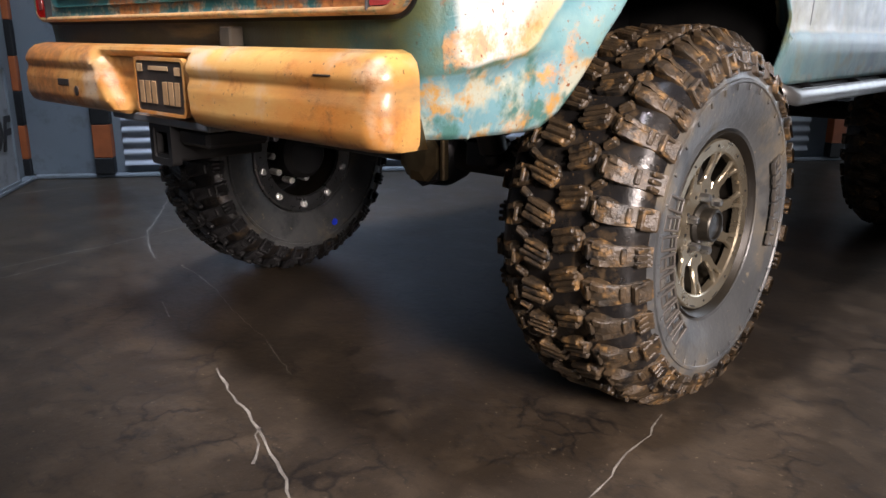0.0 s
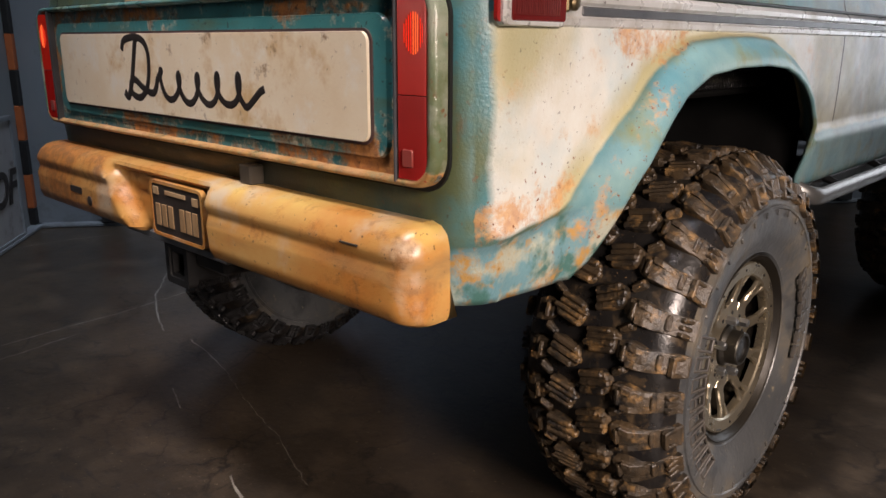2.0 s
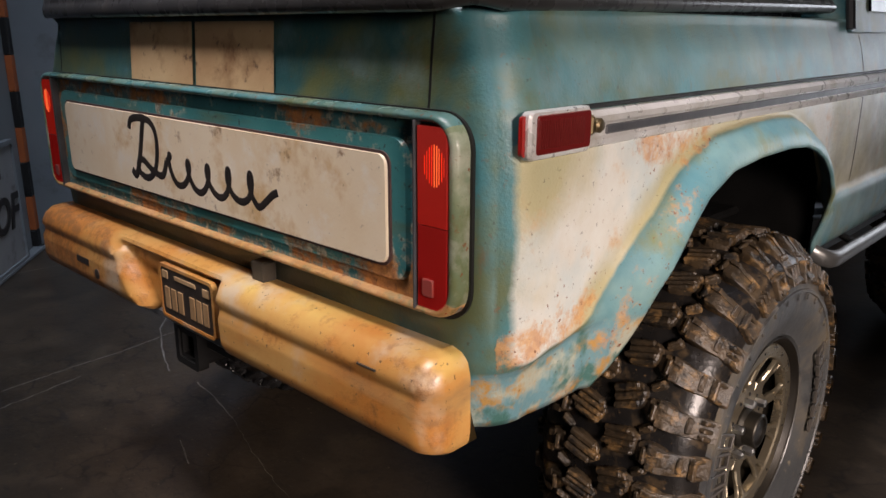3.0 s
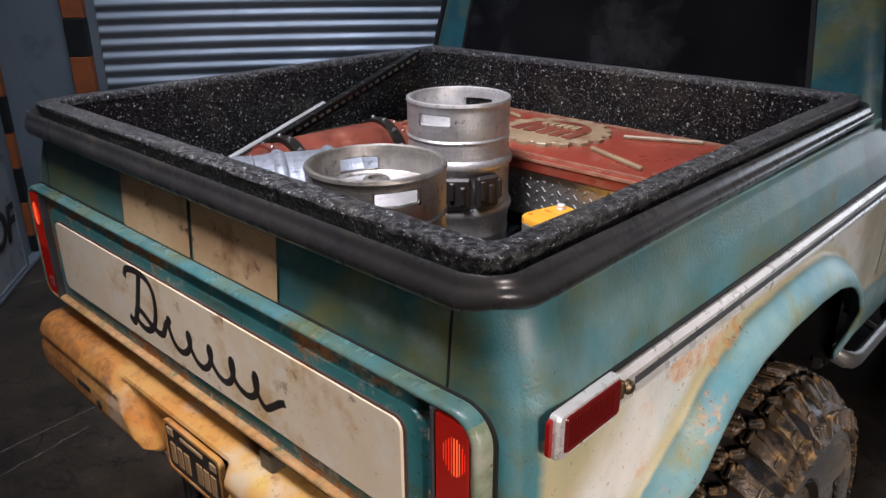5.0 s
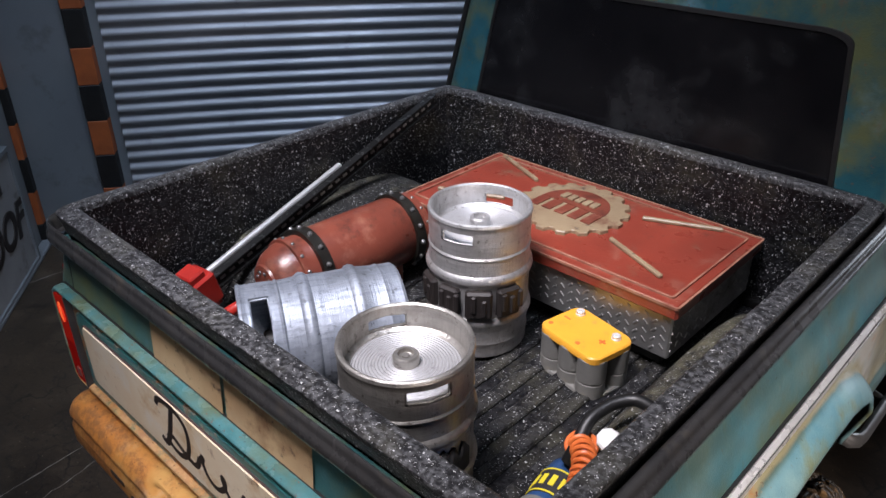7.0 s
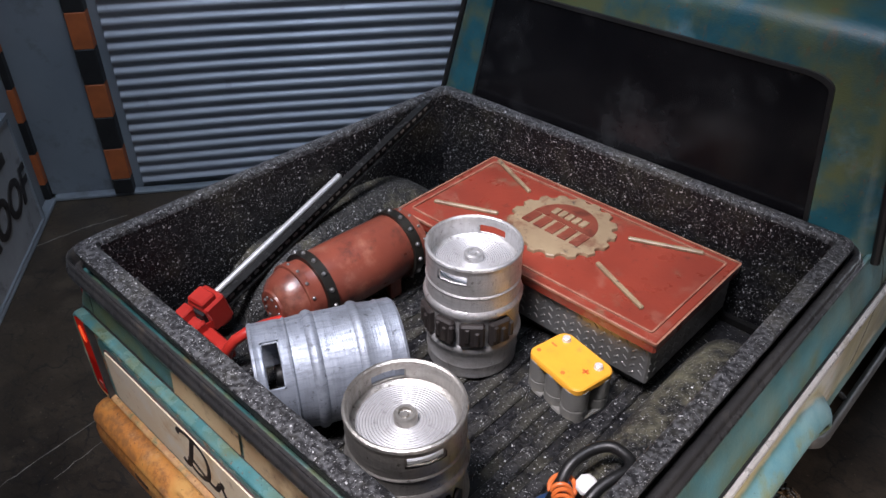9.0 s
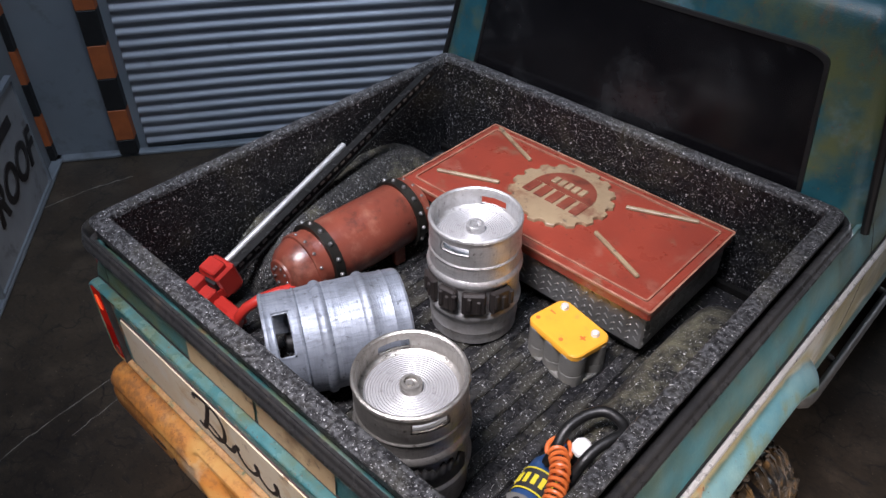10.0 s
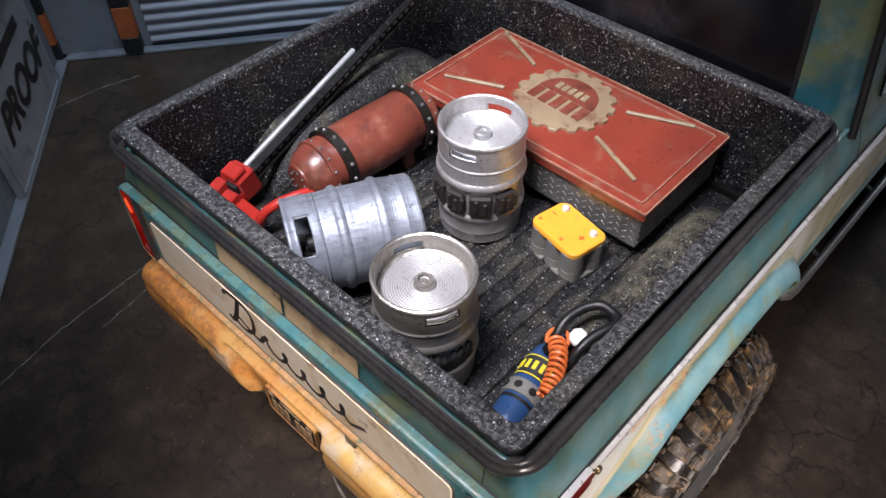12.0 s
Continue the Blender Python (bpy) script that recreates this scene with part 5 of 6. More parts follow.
def rim_mesh():
    s = Solid()
    # face ring, step down to the dark outer lip
    s.ring([(24.9, 16.0), (25.1, 19.0), (24.7, 19.5), (21.5, 19.2), (21.0, 18.7), (20.9, 16.2)], 80)
    s.lathe([(6.6, 13.2), (11.8, 14.4), (12.3, 15.7), (9.4, 15.9), (6.6, 15.7), (6.4, 13)], 48)
    return s.mesh("rim", True, 35)


def barrel_mesh():
    s = Solid()
    s.ring([(27.6, 20.4), (27.2, 21.2), (26.6, 20.8), (25.4, 17.4), (24.6, 16.4), (22.4, 14.5), (21.4, 6), (21.6, -14), (25.0, -19.4), (26.6, -19.4), (26.6, -18.4), (24.0, -12), (24.0, 12)], 80)
    return s.mesh("barrel", True, 40)


def spoke_mesh():
    s, rings = Solid(), []
    for r in (9.4, 12.3, 12.45, 12.7, 13.1, 13.7, 14.5, 15.6, 16.6, 17.4, 18.0):
        gap = math.sqrt(max(0.0, 10.2 - (15.6 - r) ** 2)) if r < 15.6 else math.pi * r / 10 - 1.72 + 0.16 * (r - 15.6)
        w = max(math.pi * r / 10 - gap, 1.1)
        z1 = 15.8 + 3.0 * max(0.0, (r - 11) / 10) ** 1.4
        z0 = z1 - 1.3
        rings.append([(r, -w, z0), (r, w, z0), (r, w, z1 - 0.5), (r, w - 0.4, z1), (r, -w + 0.4, z1), (r, -w, z1 - 0.5)])
    s.loft(rings)
    # the spoke forks in two tines at the face ring
    for side in (-1, 1):
        rings = []
        for r, c, w in ((17.6, 0.98, 0.62), (18.6, 1.2, 0.55), (19.8, 1.55, 0.6), (20.8, 2.0, 0.9), (21.6, 2.5, 1.3)):
            z1 = 15.8 + 3.0 * max(0.0, (r - 11) / 10) ** 1.4
            rings.append([(r, side * c + d * w, z) for d, z in ((-1, z1 - 1.3), (1, z1 - 1.3), (1, z1 - 0.3), (0.7, z1), (-0.7, z1), (-1, z1 - 0.3))])
        s.loft(rings)
    return s.mesh("spoke", True, 35)


SPOKE_MESH, BARREL_MESH = spoke_mesh(), barrel_mesh()
NUT_MESH = Solid().lathe([(1.35, 12), (1.35, 18.6), (0.9, 19.2), (0.3, 19.3)], 6).mesh("lug_nut")


def wheel_hardware():
    hub = Solid().lathe([(6.4, 13), (6.0, 16.2), (5.4, 16.8), (5.0, 17.2), (4.9, 20.6), (4.6, 21.0), (4.0, 21.0), (3.9, 20.4), (3.8, 19.6), (0.2, 19.6)], 40)
    cap = Solid().lathe([(3.8, 19.7), (3.7, 20.2), (0.2, 20.3)], 32)
    slots, back = Solid(), Solid()
    for k in range(10):
        a = TAU * k / 10
        slots.box((24.2, 0, 19.35), (0.45, 3.6, 0.4), 0.1, Matrix.Rotation(a + 0.1, 4, "Z"))
        slots.lathe([(0.4, 19.2), (0.4, 19.6), (0.1, 19.7)], 6, Matrix.Rotation(a + 0.42, 4, "Z") @ turn(23.2, 0, 0))
        slots.lathe([(0.6, 15.6), (0.6, 16.1), (0.2, 16.2)], 8, Matrix.Rotation(a + 0.3, 4, "Z") @ turn(9.7, 0, 0))
    back.ring([(27.2, -19.4), (27.2, -20.8), (26.6, -21.4), (20.4, -21.0), (20.0, -19.4)], 72)
    bolts = Solid()
    for k in range(10):
        a = TAU * k / 10
        bolts.lathe([(1.7, -20.8), (1.7, -22.2), (1.0, -22.6), (0.9, -22.1)], 14, Matrix.Rotation(a, 4, "Z") @ turn(23.6, 0, 0))
        bolts.lathe([(1.6, -8), (1.6, -15), (0.8, -15.4)], 6, Matrix.Rotation(a + 0.2, 4, "Z") @ turn(13.5, 0, 0))
    # Black disc added behind the spokes so that the wheel windows look shaded.
    disc = Solid().lathe([(20.9, 5.0), (20.9, 6.4), (14, 9.4), (6, 12.0), (6, 8.0), (12, 6.0)], 48)
    drum = Solid().lathe([(9, -24), (11.5, -21), (11.5, -6), (15, -2), (15, 1.0)], 36)
    return {"hub_boss": (hub.mesh("hub_boss"), RIM_DARK, "dark polished hub boss"), "hub_cap": (cap.mesh("hub_cap"), GLOSS_BLACK, "gloss black hub cap"), "face_slots": (slots.mesh("face_slots"), GASKET, "dark slots and bolts of the face ring"),
            "beadlock_ring": (back.mesh("beadlock_ring"), SILVER, "bright inner ring"), "ring_bolts": (bolts.mesh("ring_bolts"), CHROME, "pale round bolts and nuts"), "window_shade_disc": (disc.mesh("window_shade_disc"), GASKET, ""), "hub_drum": (drum.mesh("hub_drum"), CHASSIS, "black hub behind the rim")}


BLOCK_MESHES = [sidewall_block_mesh(False), sidewall_block_mesh(True)]
TREAD_MESH, TYRE_MESH, CARCASS_MESH, RIM_MESH, HARDWARE = tread_mesh(), tyre_mesh(), carcass_mesh(), rim_mesh(), wheel_hardware()


def wheel(x, y, side, spin, lugs=MUD, label="mud-caked chunky tread lugs"):
    """A mud-tyred wheel whose outer face looks to the side given by its sign."""
    m = turn(x, y, HUB_Z, 0, 90 * side, 0) @ turn(rz=spin) @ turn(0, 0, 2.2) @ Matrix.Diagonal((1, 1, 0.91, 1))
    w = part("wheel", RIM_MESH, RIM, truck, "bronze-grey spoked wheel", m)
    part("tyre", TYRE_MESH, RUBBER, w, "dusty black mud tyre")
    for start, count in ((62, 6), (238, 9)):
        for k in range(count):
            part("sidewall_block", BLOCK_MESHES[k % 2], SIDEWALL_MUD, w, m=turn(rz=start + k * 8.2) @ turn(35.4, 0, 24.4) @ turn(ry=9))
    part("carcass", CARCASS_MESH, TREAD_BASE, w, "glossy black tread base")
    tread = TREAD_MESH if lugs is MUD else TREAD_MESH.copy()
    tread.materials.clear()
    part("tread", tread, lugs, w, label)
    part("barrel", BARREL_MESH, BARREL, w, "bronze rim barrel, darkened as if in shade")
    for k in range(10):
        part("spoke", SPOKE_MESH, RIM, w, m=turn(rz=36 * k + 18))
    for k in range(6):
        part("lug_nut", NUT_MESH, SILVER, w, m=turn(rz=60 * k) @ turn(8.4, 0, 0))
    for name, (data, material, label) in HARDWARE.items():
        part(name, data, material, w, label)
    return w


wheel(92.2, 104, 1, 12)
wheel(-103.1, 105, -1, 40, BLACK_LUG, "black chunky tread lugs")
wheel(91, FRONT_HUB, 1, 77)
wheel(-103.1, FRONT_HUB, -1, 5)
s = Solid().lathe([(1.8, 0), (1.8, 0.4), (1.0, 0.6)], 12, along((-83.4, 119, 22.4), (-80, 119, 22.4)))
part("paint_mark", s, BLUE_DOT, truck, "small blue paint dot on the tyre wall")

# ---- cargo ----
FLOOR_Z = 131.7


def keg(name, m, label, material, seed, slot=(36.4, 39.2, 3), top_material=None):
    """A small beer keg, 42 mm tall, with collar slots, two hoops and raised blocks."""
    k = thing(name, label, "keg", m, "kegs in the truck bed")
    profile = [(12.5, 1.5), (13.4, 0.2), (14.7, 0.0), (15.3, 0.8), (15.3, 4.2), (15.6, 5.0), (15.3, 5.8), (15.5, 8.4), (15.7, 10.4), (16.3, 11.2), (16.5, 12.1), (16.3, 13.0), (15.6, 13.8), (15.5, 19.0), (15.6, 23.6), (16.3, 24.4), (16.5, 25.3), (16.3, 26.2), (15.6, 27.0), (15.4, 29.4), (15.3, 31.4), (15.7, 31.9), (15.3, 32.5), (15.4, 33.4), (15.5, slot[0]), (15.5, slot[1]), (15.5, 40.8), (15.8, 41.4), (15.6, 42.1), (15.0, 42.3), (14.4, 42.0), (14.2, 41.0), (14.2, slot[1]), (14.2, slot[0]), (13.6, slot[0] - 0.5), (12.6, slot[0] - 0.7)]
    n = 72
    rings = [[(r * math.cos(TAU * i / n), r * math.sin(TAU * i / n), z) for i in range(n)] for r, z in profile]
    body = Solid().loft(rings)
    walls = [q for q in range(len(profile) - 1) if profile[q][1] in slot[:2] and profile[q + 1][1] in slot[:2]]
    cut = set()
    for turned in (0, 180):
        middle = int(round((turned + seed) % 360 / 360 * n))
        for q in walls:
            cut |= {q * n + (middle + d) % n for d in range(-slot[2], slot[2])}
    body.f = [f for i, f in enumerate(body.f) if i not in cut]
    part("shell", body, material, k)
    top = Solid()
    rr = []
    for i in range(13):
        r = 12.8 - i * 0.75
        rr += [(r, 35.7 + 0.04 * i), (r - 0.25, 35.86 + 0.04 * i), (r - 0.5, 35.7 + 0.04 * i)]
    top.lathe(rr + [(2.9, 36.4)], 48, I4)
    drop = Matrix.Translation((0, 0, slot[0] - 36.4))
    part("top_plate", top, top_material or material, k, "ring-turned keg top", m=drop)
    valve = Solid().lathe([(3.1, 35.9), (3.1, 38.2), (2.7, 38.7), (1.9, 38.7), (1.8, 37.7), (1.0, 37.5), (0.9, 38.3), (0.2, 38.3)], 24)
    part("valve", valve, material if top_material is KEG_TOP else GASKET, k, "round valve fitting", m=drop)
    lo, hi, wide = slot[0], slot[1], 2 * slot[2]
    for turned in (0, 180):
        a0 = (int(round((turned + seed) % 360 / 360 * n)) - slot[2]) * TAU / n
        path = []
        for u, z in ((0.5, lo + 0.1), (0.1, lo + 0.6), (0.1, hi - 0.6), (0.5, hi - 0.1), (wide / 2, hi), (wide - 0.5, hi - 0.1), (wide - 0.1, hi - 0.6), (wide - 0.1, lo + 0.6), (wide - 0.5, lo + 0.1), (wide / 2, lo)):
            path.append((14.85 * math.cos(a0 + u * TAU / n), 14.85 * math.sin(a0 + u * TAU / n), z))
        part("grip_rim", Solid().tube(path, 0.38, 8, True), material, k, "rounded edge of the grip slot")
    return k


def keg_blocks(k, start, material):
    """Raised shapes between the hoops, in place of the brewer's name."""
    for i, (wide, high) in enumerate(((6.2, 8.6), (5.4, 8.8), (6.6, 8.4), (6.0, 8.8))):
        m = Matrix.Rotation(radians(start + i * 33), 4, "Z") @ turn(15.9, 0, 18.7)
        s = Solid().box((0, 0, 0), (2.8, wide + 1.6, high), 0.7, m)
        for j in range(1 + i % 2 + 1):
            s.box((1.2, (j - 0.5 - 0.25 * (i % 2)) * wide / 2.1, 0.6 * (-1) ** j), (1.6, 1.7, high * 0.62), 0.4, m)
        part("raised_block", s, material, k, "dark raised block with worn edges")


a = keg("keg", turn(4.2, 91.4, FLOOR_Z) @ Matrix.Diagonal((1, 1, 1.09, 1)), "silver keg with dark raised blocks standing on the bed floor", KEG_BRIGHT, 285, (36.2, 39.5, 4), KEG_TOP)
keg_blocks(a, -115, INK)
b = keg("keg", turn(36.1, 29.6, FLOOR_Z - 0.4) @ Matrix.Diagonal((1, 1, 1.06, 1)), "tarnished steel keg with a torn black label behind the tailgate", KEG_WARM, 334, (36.4, 39.8, 4), KEG_TOP)
rng = random.Random(3)
torn = Solid()
low, high = [], []
for i in range(26):
    t = radians(-80 + i * 3.9)
    low.append((15.95 * math.cos(t), 15.95 * math.sin(t), 13.6))
    high.append((15.95 * math.cos(t), 15.95 * math.sin(t), 22.9 + rng.uniform(-4.4, 0.8)))
torn.loft([low, high], False, False)
ob = part("torn_label", torn, LABEL, b, "torn black label")
mod = ob.modifiers.new("thickness", "SOLIDIFY")
mod.thickness = 0.0003
N, F = Vector((0.9, 60.4, FLOOR_Z + 18.3)), Vector((-20.5, 21.8, FLOOR_Z + 18.3))
keg("keg", along(N, F) @ turn(rz=35) @ Matrix.Diagonal((1.11, 1.11, 1.06, 1)), "silver keg lying on its side on the bed floor", KEG_COOL, 20, (34.4, 39.4, 5), GASKET)

# red lidded tool box
box = thing("tool_box", "tread-plate tool box with a weathered red lid and gear emblem", "tool box", turn(5.0, 139.6, FLOOR_Z))
part("body", Solid().box((0, 0, 12.7), (110, 54, 15.4), 0.6), TREAD_PLATE, box)
# Black base puts the shade of the gap under the box into colour.
part("plinth", Solid().box((0, 0, 2.6), (103, 47, 5.2), 0.4), GASKET, box, "black inset base for the shaded gap")
s = Solid()
for i in range(36):
    for j in range(4):
        m = turn(-52.5 + i * 3.0, -27.05, 7.4 + j * 3.1 + (1.5 if i % 2 else 0), 0, 45 if i % 2 else -45, 0)
        s.box((0, 0, 0), (2.0, 0.5, 0.7), 0.15, m)
for i in range(18):
    for j in range(4):
        m = turn(55.05, -25.5 + i * 3.0, 7.4 + j * 3.1 + (1.5 if i % 2 else 0), 45 if i % 2 else -45, 0, 0)
        s.box((0, 0, 0), (0.5, 2.0, 0.7), 0.15, m)
tagged(part("tread_pattern", s, TREAD_PLATE, box, "raised tread-plate lozenges"), kind="stuff")
lid = part("lid", Solid().box((0, 0, 22.4), (113.3, 57.3, 4.6), 0.8), RED_PAINT, box, "weathered red lid")
s = Solid().band(rounded(106.4, 50.4, 1.2, 3), rounded(105.2, 49.2, 0.6, 3), 0.8, turn(0, 0, 24.6)).band(rounded(113.9, 57.9, 1.0, 3), rounded(112.6, 56.6, 0.6, 3), 0.9, turn(0, 0, 24.0))
part("lid_bead", s, RED_EDGE, lid, "raised bead round the lid")
for (x0, y0), (x1, y1) in (((-53.3, 27.0), (-25.7, 14.9)), ((-50.7, -16.1), (-24.8, -5.0)), ((18.7, 13.8), (45.3, 25.0)), ((19.0, -5.8), (45.5, -17.3))):
    r = math.degrees(math.atan2(y1 - y0, x1 - x0))
    part("lid_bar", Solid().box((0, 0, 0.6), (math.hypot(x1 - x0, y1 - y0) * 0.93, 1.7, 1.5), 0.4, turn((x0 + x1) / 2, (y0 + y1) / 2, 24.7, 0, 0, r)), SAND, lid, "sand-coloured raised bar")
teeth = []
for k in range(17):
    for d, r in ((-0.32, 19.0), (-0.20, 20.6), (0.20, 20.6), (0.32, 19.0), (0.5, 18.5)):
        a = TAU * (k + d) / 17
        teeth.append((r * math.cos(a), r * math.sin(a)))
gear = part("gear_emblem", Solid().prism(teeth, 1.5, turn(-2.9, 4.2, 24.6, 0, 0, -2), 0.3), SAND, lid, "sand-coloured toothed gear emblem")
half = arc(0, 0, 13.2, 0, 180, 24)
part("emblem_recess", Solid().prism(half, 0.35, turn(-2.9, 4.7, 26.0, 0, 0, -2)), RED_DARK, gear, "red half-disc of the emblem")
for k in range(5):
    part("emblem_small_bar", Solid().box((-6.4 + k * 3.2, 5.0, 0.5), (2.4, 4.2, 0.9), 0.2, turn(-2.9, 4.2, 26.1, 0, 0, -2)), SAND, gear)
    part("emblem_large_bar", Solid().box((-11.2 + k * 5.6, -4.0, 0.2), (3.9, 8.0, 0.5), 0.15, turn(-2.9, 4.2, 26.1, 0, 0, -2)), RED_DARK, gear)
part("latch", Solid().box((-21, -29.4, 21.5), (5, 2.4, 4), 0.5), GLOSS_BLACK, box, "small black latch")

# riveted red pressure tank
tank = thing("pressure_tank", "riveted brick-red pressure tank with black iron bands", "tank", turn(-46.5, 46, 148.5, -90, 0, -3))
RIVET = Solid().lathe([(0.9, 0), (0.85, 0.5), (0.5, 0.9), (0.1, 1.0)], 8).mesh("rivet")
SMALL_RIVET = Solid().lathe([(0.66, 0), (0.62, 0.4), (0.28, 0.68)], 8).mesh("seam_rivet")
part("shell", Solid().lathe([(5.2, 0.0), (5.6, 0.2), (6.0, 0.4), (8.0, 1.6), (9.8, 3.8), (11.0, 7.0), (11.6, 10.2), (11.8, 15.0), (12.0, 16.0), (12.5, 22), (12.6, 36), (12.4, 54), (11.6, 55.6), (11.6, 59), (11.0, 61.5), (9.4, 63.6), (2, 64)], 56), RED_DARK, tank)
for z, r, w in ((16.6, 13.6, 3.9), (55.6, 13.6, 3.9)):
    ring = part("iron_band", Solid().ring([(r - 2.0, z - w / 2), (r, z - w / 2), (r, z + w / 2), (r - 2.0, z + w / 2)], 56), RIM_DARK, tank, "black iron band")
    for k in range(14):
        part("rivet", RIVET, STEP, ring, m=turn(rz=360 * k / 14) @ turn(r - 0.05, 0, z, 0, 90))
for z, r in ((10.0, 12.2), (60.4, 12.0)):
    for k in range(14):
        part("seam_rivet", SMALL_RIVET, STEP, tank, m=turn(rz=360 * k / 14) @ turn(r, 0, z, 0, 90))
for k in range(9):
    part("seam_rivet", SMALL_RIVET, STEP, tank, m=turn(rz=40 * k) @ turn(4.2, 0, 0.1) @ turn(rx=180))
for ring in ([(11.2, 8.4), (12.3, 8.6), (12.3, 11.4), (11.2, 11.6)], [(11.4, 59), (12.2, 59.2), (12.2, 61.6), (11.2, 61.8)], [(5.0, -0.2), (6.4, 0.0), (6.8, 0.8), (5.4, 0.8)]):
    part("seam_ring", Solid().ring(ring, 48), RED_DARK, tank, "raised red seam ring")
for z in (24, 48):
    for x in (-7, 7):
        part("foot", Solid().box((x, 12.4, z), (3.4, 8.6, 5.0), 0.5), RED_DARK, tank, "red support foot")

# farm jack leaning along the bed side
jack = thing("farm_jack", "black perforated farm jack with red lifting head leaning in the bed", "jack")
A, B = Vector((-66.0, 28, 140.5)), Vector((-82.0, 160.5, 174.8))
m = along(A, B)
L = (B - A).length
section = [(-1.6, -2.6), (1.6, -2.6), (1.6, -1.8), (0.5, -1.8), (0.5, 1.8), (1.6, 1.8), (1.6, 2.6), (-1.6, 2.6), (-1.6, 1.8), (-0.5, 1.8), (-0.5, -1.8), (-1.6, -1.8)]
s = Solid().loft([[(x, y, z) for x, y in section] for z in (0, L)], True, True, m)
bar = part("bar", s, GLOSS_BLACK, jack, "black steel bar")
HOLE = Solid().box((0, 0, 0), (1.5, 1.1, 2.4), 0.2).mesh("bar_hole")
for k in range(int(L / 4.2)):
    part("bar_hole", HOLE, SLOT_GREY, bar, m=m @ turn(0, 0, 3 + k * 4.2))
s = Solid().rod((-71.2, 36, 144.6), (-81.0, 106.6, 161.4), 1.25, 16)
part("handle", s, HANDLE_STEEL, jack, "bright steel handle rod")
HEAD = m @ turn(0.6, 0, -3)
s = Solid().box((1.4, 0.4, 10.6), (10.5, 11.5, 9.0), 0.8, HEAD).box((1.2, 6.4, 9.6), (8.0, 4.6, 6.4), 0.6, HEAD).box((1.2, -5.6, 12.0), (7.4, 4.2, 5.2), 0.6, HEAD)
s.ring([(3.3, 0), (3.3, 1.6), (2.9, 2.0), (2.2, 2.0), (2.1, 0)], 24, HEAD @ turn(6.4, 0.2, 11.4, 0, 90))
head = part("lifting_head", s, RED_BRIGHT, jack, "red lifting head with a round boss")
s = Solid().box((1.0, -1.4, 1.2), (9.4, 8.6, 6.8), 0.7, HEAD).box((3.6, -6.4, 5.2), (4.4, 3.8, 10.5), 0.6, HEAD).box((4.0, 4.0, 1.6), (5.0, 5.0, 8.0), 0.6, HEAD)
s.box((5.2, 1.2, -3.2), (3.2, 6.4, 5.0), 0.6, HEAD @ turn(0, 0, 0, 24))
part("lower_block", s, RED_BRIGHT, head, "red lower block of the jack")
part("spacer", Solid().box((1.2, 0.2, 5.4), (8.6, 9.4, 1.4), 0.2, HEAD), GASKET, head, "black gap between the blocks")
s = Solid().lathe([(2.1, 0), (2.1, 0.5), (0.9, 0.6)], 18, HEAD @ turn(6.5, 0.2, 11.4, 0, 90)).lathe([(0.9, 0), (0.9, 0.3)], 10, HEAD @ turn(6.3, 4.6, 3.0, 0, 90)).lathe([(0.8, 0), (0.8, 0.3)], 10, HEAD @ turn(5.6, -2.8, 1.4, 0, 90)).lathe([(0.7, 0), (0.7, 0.3)], 10, HEAD @ turn(5.1, 6.8, 10.6, 0, 90))
part("pivot_hole", s, GASKET, head, "dark pivot holes")
s = Solid().box((-62, 29, 137.5), (22, 5, 3.8), 0.8, I4).box((-67.5, 31, 140.0), (8, 6, 5), 0.8).box((-52, 27.8, 137.2), (6, 7, 5), 0.8)
part("jack_arm", s, RED_BRIGHT, jack, "red jack arm")
path = [(-50, 27.5, 136), (-48.5, 28, 140.5), (-46.8, 30.5, 144.2), (-44.6, 35, 146.6), (-42.6, 40, 147.4), (-41, 45, 147), (-39.6, 49, 145.6)]
s = Solid().tube(path, 1.9, 12)
part("jack_loop", s, RED_BRIGHT, jack, "curved red handle loop")

# battery
bat = thing("battery", "dark grey six-cell battery with a yellow top", "battery", turn(40.6, 98.0, FLOOR_Z - 1.0, 0, 0, -11.5) @ Matrix.Diagonal((1, 1, 0.88, 1)))
cell = Solid().lathe([(4.1, 0), (4.4, 0.4), (4.4, 5.0), (4.25, 5.2), (4.25, 5.7), (4.4, 5.9), (4.4, 14.2), (4.1, 14.5)], 24).mesh("cell")
for i in (-1, 0, 1):
    for j in (-1, 1):
        part("cell", cell, GREY_PLASTIC, bat, "dark grey round cell", turn(i * 7.6, j * 4.5, 0))
part("cell_block", Solid().box((0, 0, 7.4), (18, 7, 14.4), 0.3), GREY_PLASTIC, bat)
part("base_flange", Solid().prism(rounded(23.8, 17.4, 4.0, 6), 1.3, turn(0, 0, -0.4), 0.4), GREY_PLASTIC, bat, "grey base flange")
top = part("top", Solid().prism(rounded(23.6, 17.2, 3.4, 6), 2.6, turn(0, 0, 14), 0.5), YELLOW, bat, "yellow plastic top")
for x, y in ((-7.8, 5.2), (7.6, 4.6)):
    s = Solid().lathe([(1.5, 16.4), (1.5, 17.0), (1.35, 17.2), (1.35, 18.0), (1.0, 18.3), (0.2, 18.3)], 14, turn(x, y, 0))
    part("terminal", s, CHROME, bat, "pale terminal bolt")
s = Solid()
for x, y in ((-9.6, -5.2), (2.6, -6.0)):
    s.lathe([(0.8, 16.5), (0.8, 16.72), (0.4, 16.75)], 10, turn(x, y, 0))
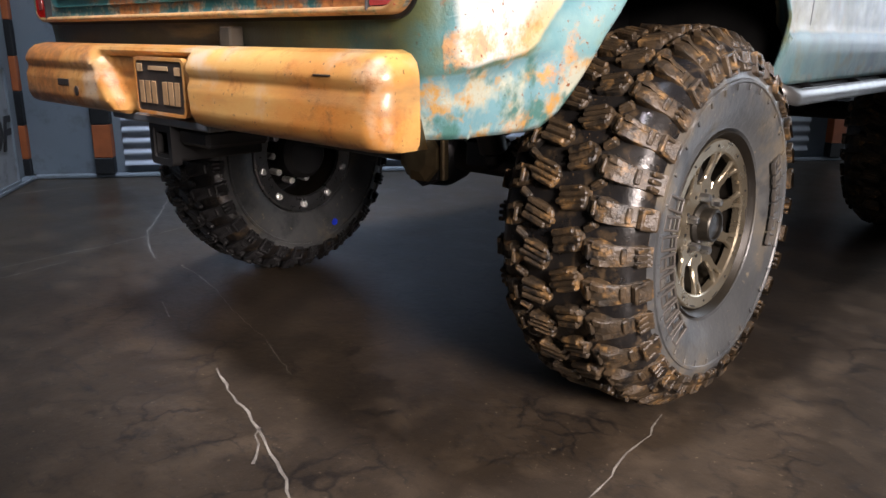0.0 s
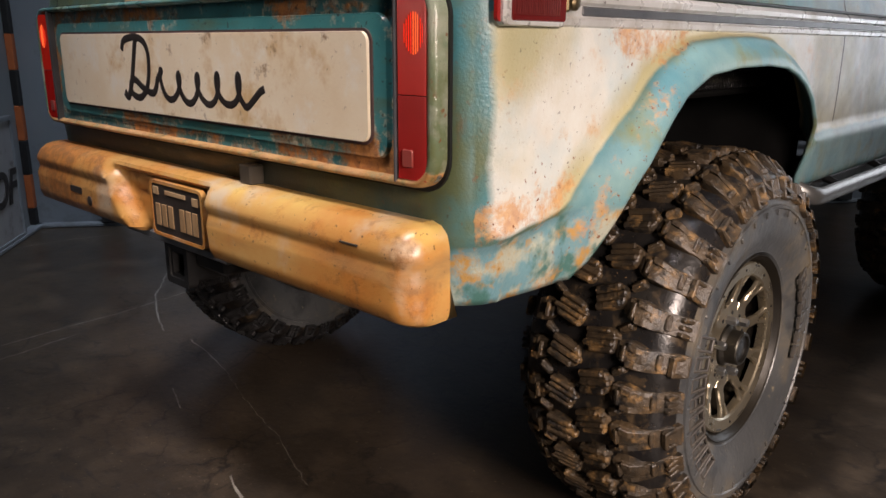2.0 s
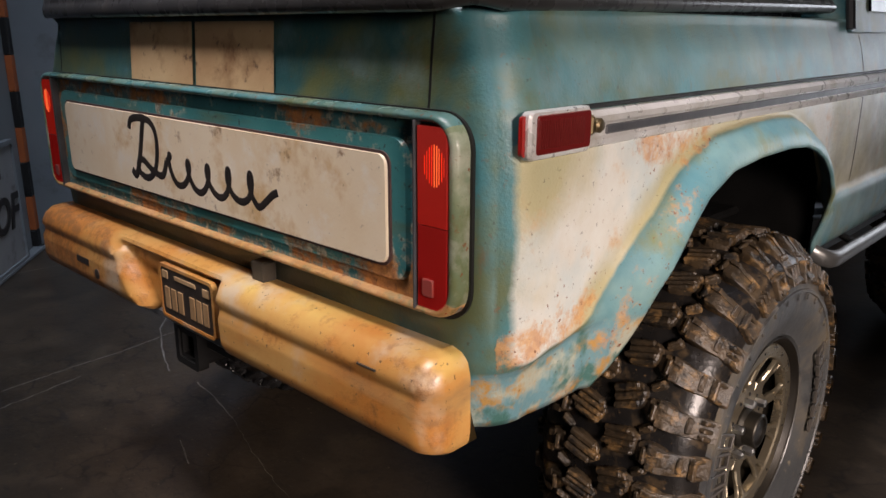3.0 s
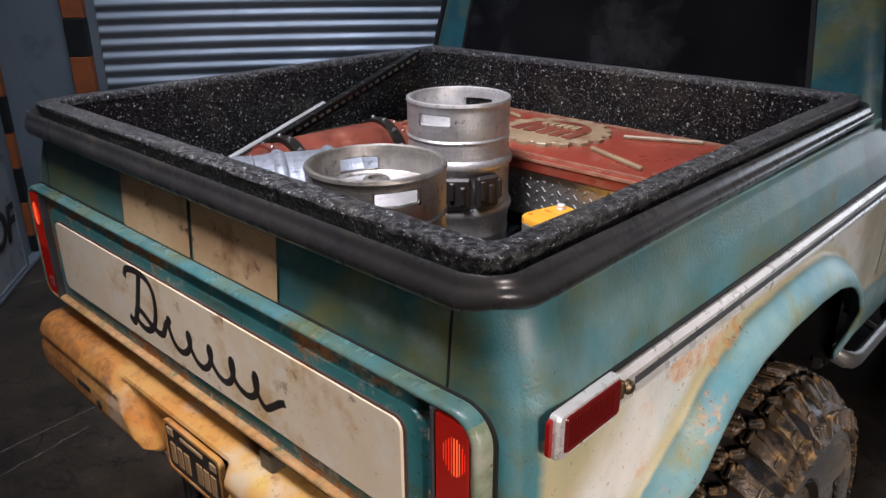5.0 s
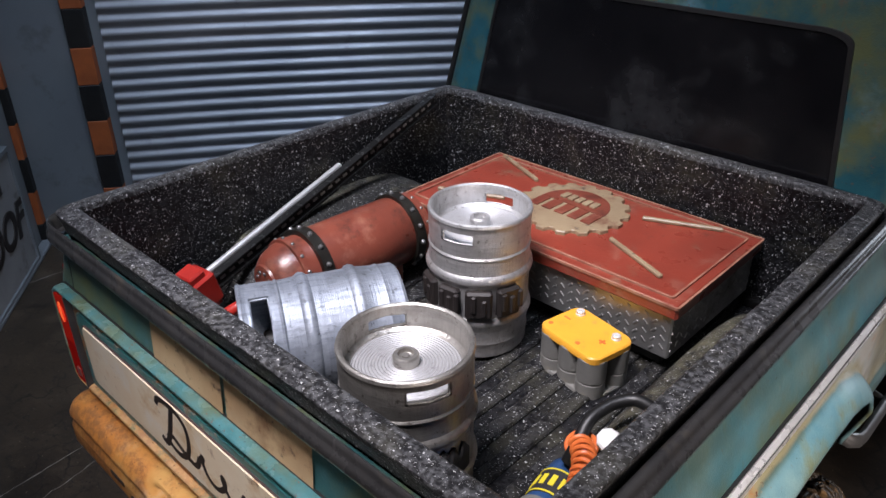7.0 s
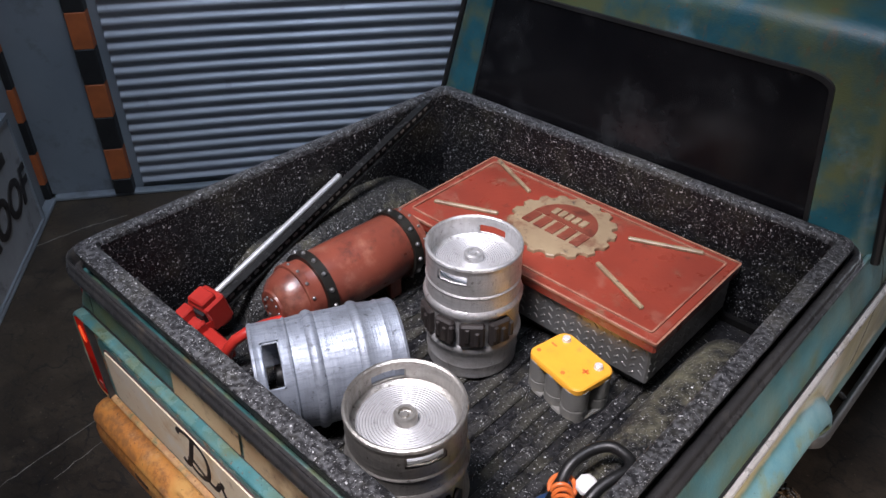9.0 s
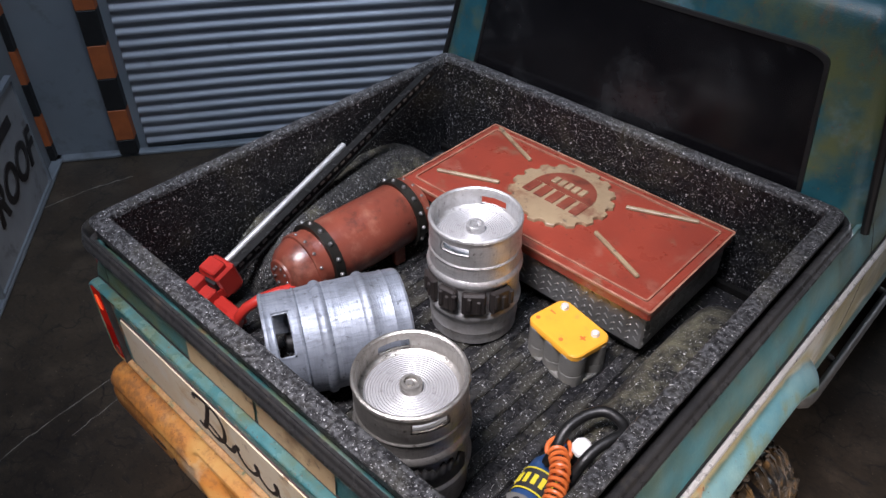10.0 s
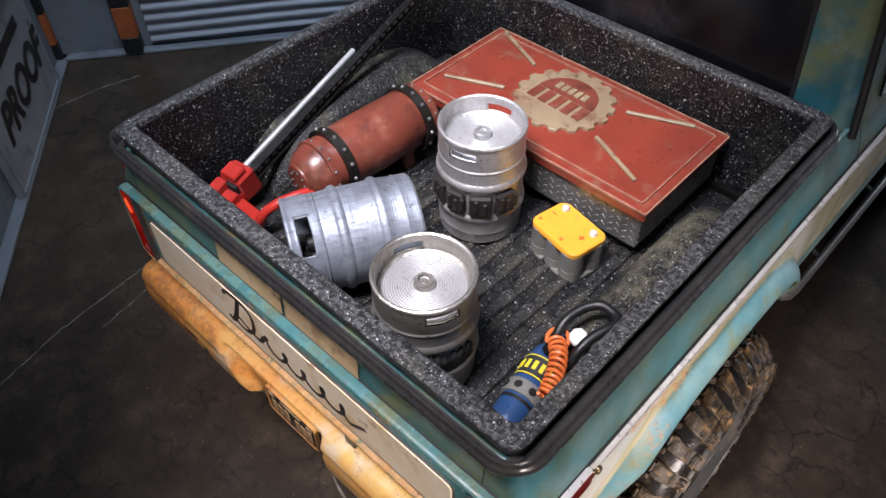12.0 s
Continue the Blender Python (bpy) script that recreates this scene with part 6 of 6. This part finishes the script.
s.box((-8.6, 0.6, 16.66), (2.4, 0.7, 0.3), 0.1).box((6.4, 0.2, 16.66), (2.4, 0.7, 0.3), 0.1).box((6.4, 0.2, 16.66), (0.7, 2.4, 0.3), 0.1)
part("top_marks", s, ORANGE, top, "small orange marks on the top")

# air bottle with coiled hose
air = thing("air_bottle", "blue air bottle with orange coiled hose lying in the bed corner", "air bottle")
P0, P1 = Vector((72.4, 22.6, 137.6)), Vector((65.8, 62, 139.4))
m = along(P0, P1) @ turn(rz=-60)
L = (P1 - P0).length
R = 5.7
part("bottle", Solid().lathe([(3.6, 0), (4.9, 0.6), (5.5, 2.0), (R, 4), (R, L - 12), (5.2, L - 9), (3.8, L - 6.5), (2.4, L - 5.0), (2.2, L - 2), (2.0, L)], 36, m), BLUE, air)
s = Solid().ring([(R - 0.1, L - 21.4), (R + 0.15, L - 21.4), (R + 0.15, L - 13.4), (R - 0.1, L - 13.4)], 36, m)
label = part("label", s, LABEL, air, "black paper label")
s = Solid()
for i in range(15):
    a = radians(i * 24)
    s.box((R + 0.25, 0, L - 17.4), (0.3, 1.4, 3.4), 0.1, m @ Matrix.Rotation(a, 4, "Z"))
for z in (L - 14.0, L - 21.2):
    s.ring([(R, z), (R + 0.3, z), (R + 0.3, z + 0.45), (R, z + 0.45)], 36, m)
part("label_print", s, LABEL_YELLOW, label, "yellow bars of print")
s = Solid().ring([(R - 0.1, 11.5), (R + 0.7, 11.5), (R + 0.7, 16.5), (R - 0.1, 16.5)], 36, m)
part("gap_ring", Solid().ring([(R - 0.1, 9.4), (R + 0.12, 9.4), (R + 0.12, 10.6), (R - 0.1, 10.6)], 36, m), GASKET, air, "dark groove round the bottle")
clamp = part("clamp", s, GREY_PLASTIC, air, "grey mounting clamp")
HOLE = Solid().lathe([(1.3, 0), (1.3, 0.35), (0.9, 0.4)], 14).mesh("clamp_hole")
for a in range(0, 360, 45):
    part("clamp_hole", HOLE, GASKET, clamp, m=m @ turn(rz=a) @ turn(R + 0.55, 0, 14.0, 0, 90))
coil = []
HOSE = [Vector(p) + Vector((1.0, -2.3, 3.7)) for p in ((69.6, 52.6, 149.4), (72.2, 50.2, 150.2), (74.8, 46.6, 150.6), (76.8, 42.4, 150.4), (78.2, 38.6, 150.0), (79.0, 35.6, 149.2))]
TURNS, STEPS = 11, 18
for i in range(TURNS * STEPS + 1):
    t = (i / (TURNS * STEPS)) ** 0.9 * (len(HOSE) - 1)
    k = min(int(t), len(HOSE) - 2)
    centre, d = HOSE[k].lerp(HOSE[k + 1], t - k), (HOSE[k + 1] - HOSE[k]).normalized()
    side = d.cross(Vector((0, 0, 1))).normalized()
    a = TAU * i / STEPS
    coil.append(centre + 2.35 * (math.cos(a) * side + math.sin(a) * side.cross(d)))
part("coiled_hose", Solid().tube(coil, 0.6, 8), ORANGE, air, "orange coiled hose")
ring = [(69.0 + 3.4 * math.cos(TAU * k / 24), 53.8 + 3.0 * math.sin(TAU * k / 24), 149.4 + 1.2 * math.sin(TAU * k / 24)) for k in range(24)]
part("hose_end_loop", Solid().tube(ring, 0.75, 8, True), ORANGE, air, "loose end loop of the hose")
s = Solid().lathe([(2.9, 0), (2.9, 1.2), (2.3, 1.9), (0.3, 2.1)], 9, turn(74.0, 57.0, 151.5) @ turn(rx=25, ry=20))
part("valve_knob", s, WHITE, air, "white scalloped valve knob")
s = Solid().rod((70, 56, 141), (74, 57, 151.6), 1.6, 12)
part("valve_stem", s, HANDLE_BLACK, air, "black valve stem")
nodes = [(68.0, 50.0, 146), (68.6, 53.0, 151), (68.2, 57.4, 154), (69.4, 62.6, 155.5), (72.0, 66.8, 156.5), (75.0, 68.2, 157), (79.6, 67.4, 157), (81.2, 64.6, 157), (80.2, 61, 157), (78.6, 56.4, 156), (77.8, 51.5, 154), (77.0, 47.5, 149), (75.0, 44.5, 143)]
path = []
for i in range(len(nodes) - 1):
    p0, p1, p2, p3 = (Vector(nodes[min(max(j, 0), len(nodes) - 1)]) for j in (i - 1, i, i + 1, i + 2))
    for k in range(5):
        t = k / 5
        path.append(0.5 * (2 * p1 + (p2 - p0) * t + (2 * p0 - 5 * p1 + 4 * p2 - p3) * t * t + (3 * p1 - p0 - 3 * p2 + p3) * t**3))
part("carry_handle", Solid().tube(path, 1.6, 12), HANDLE_BLACK, air, "black tubular carry handle")
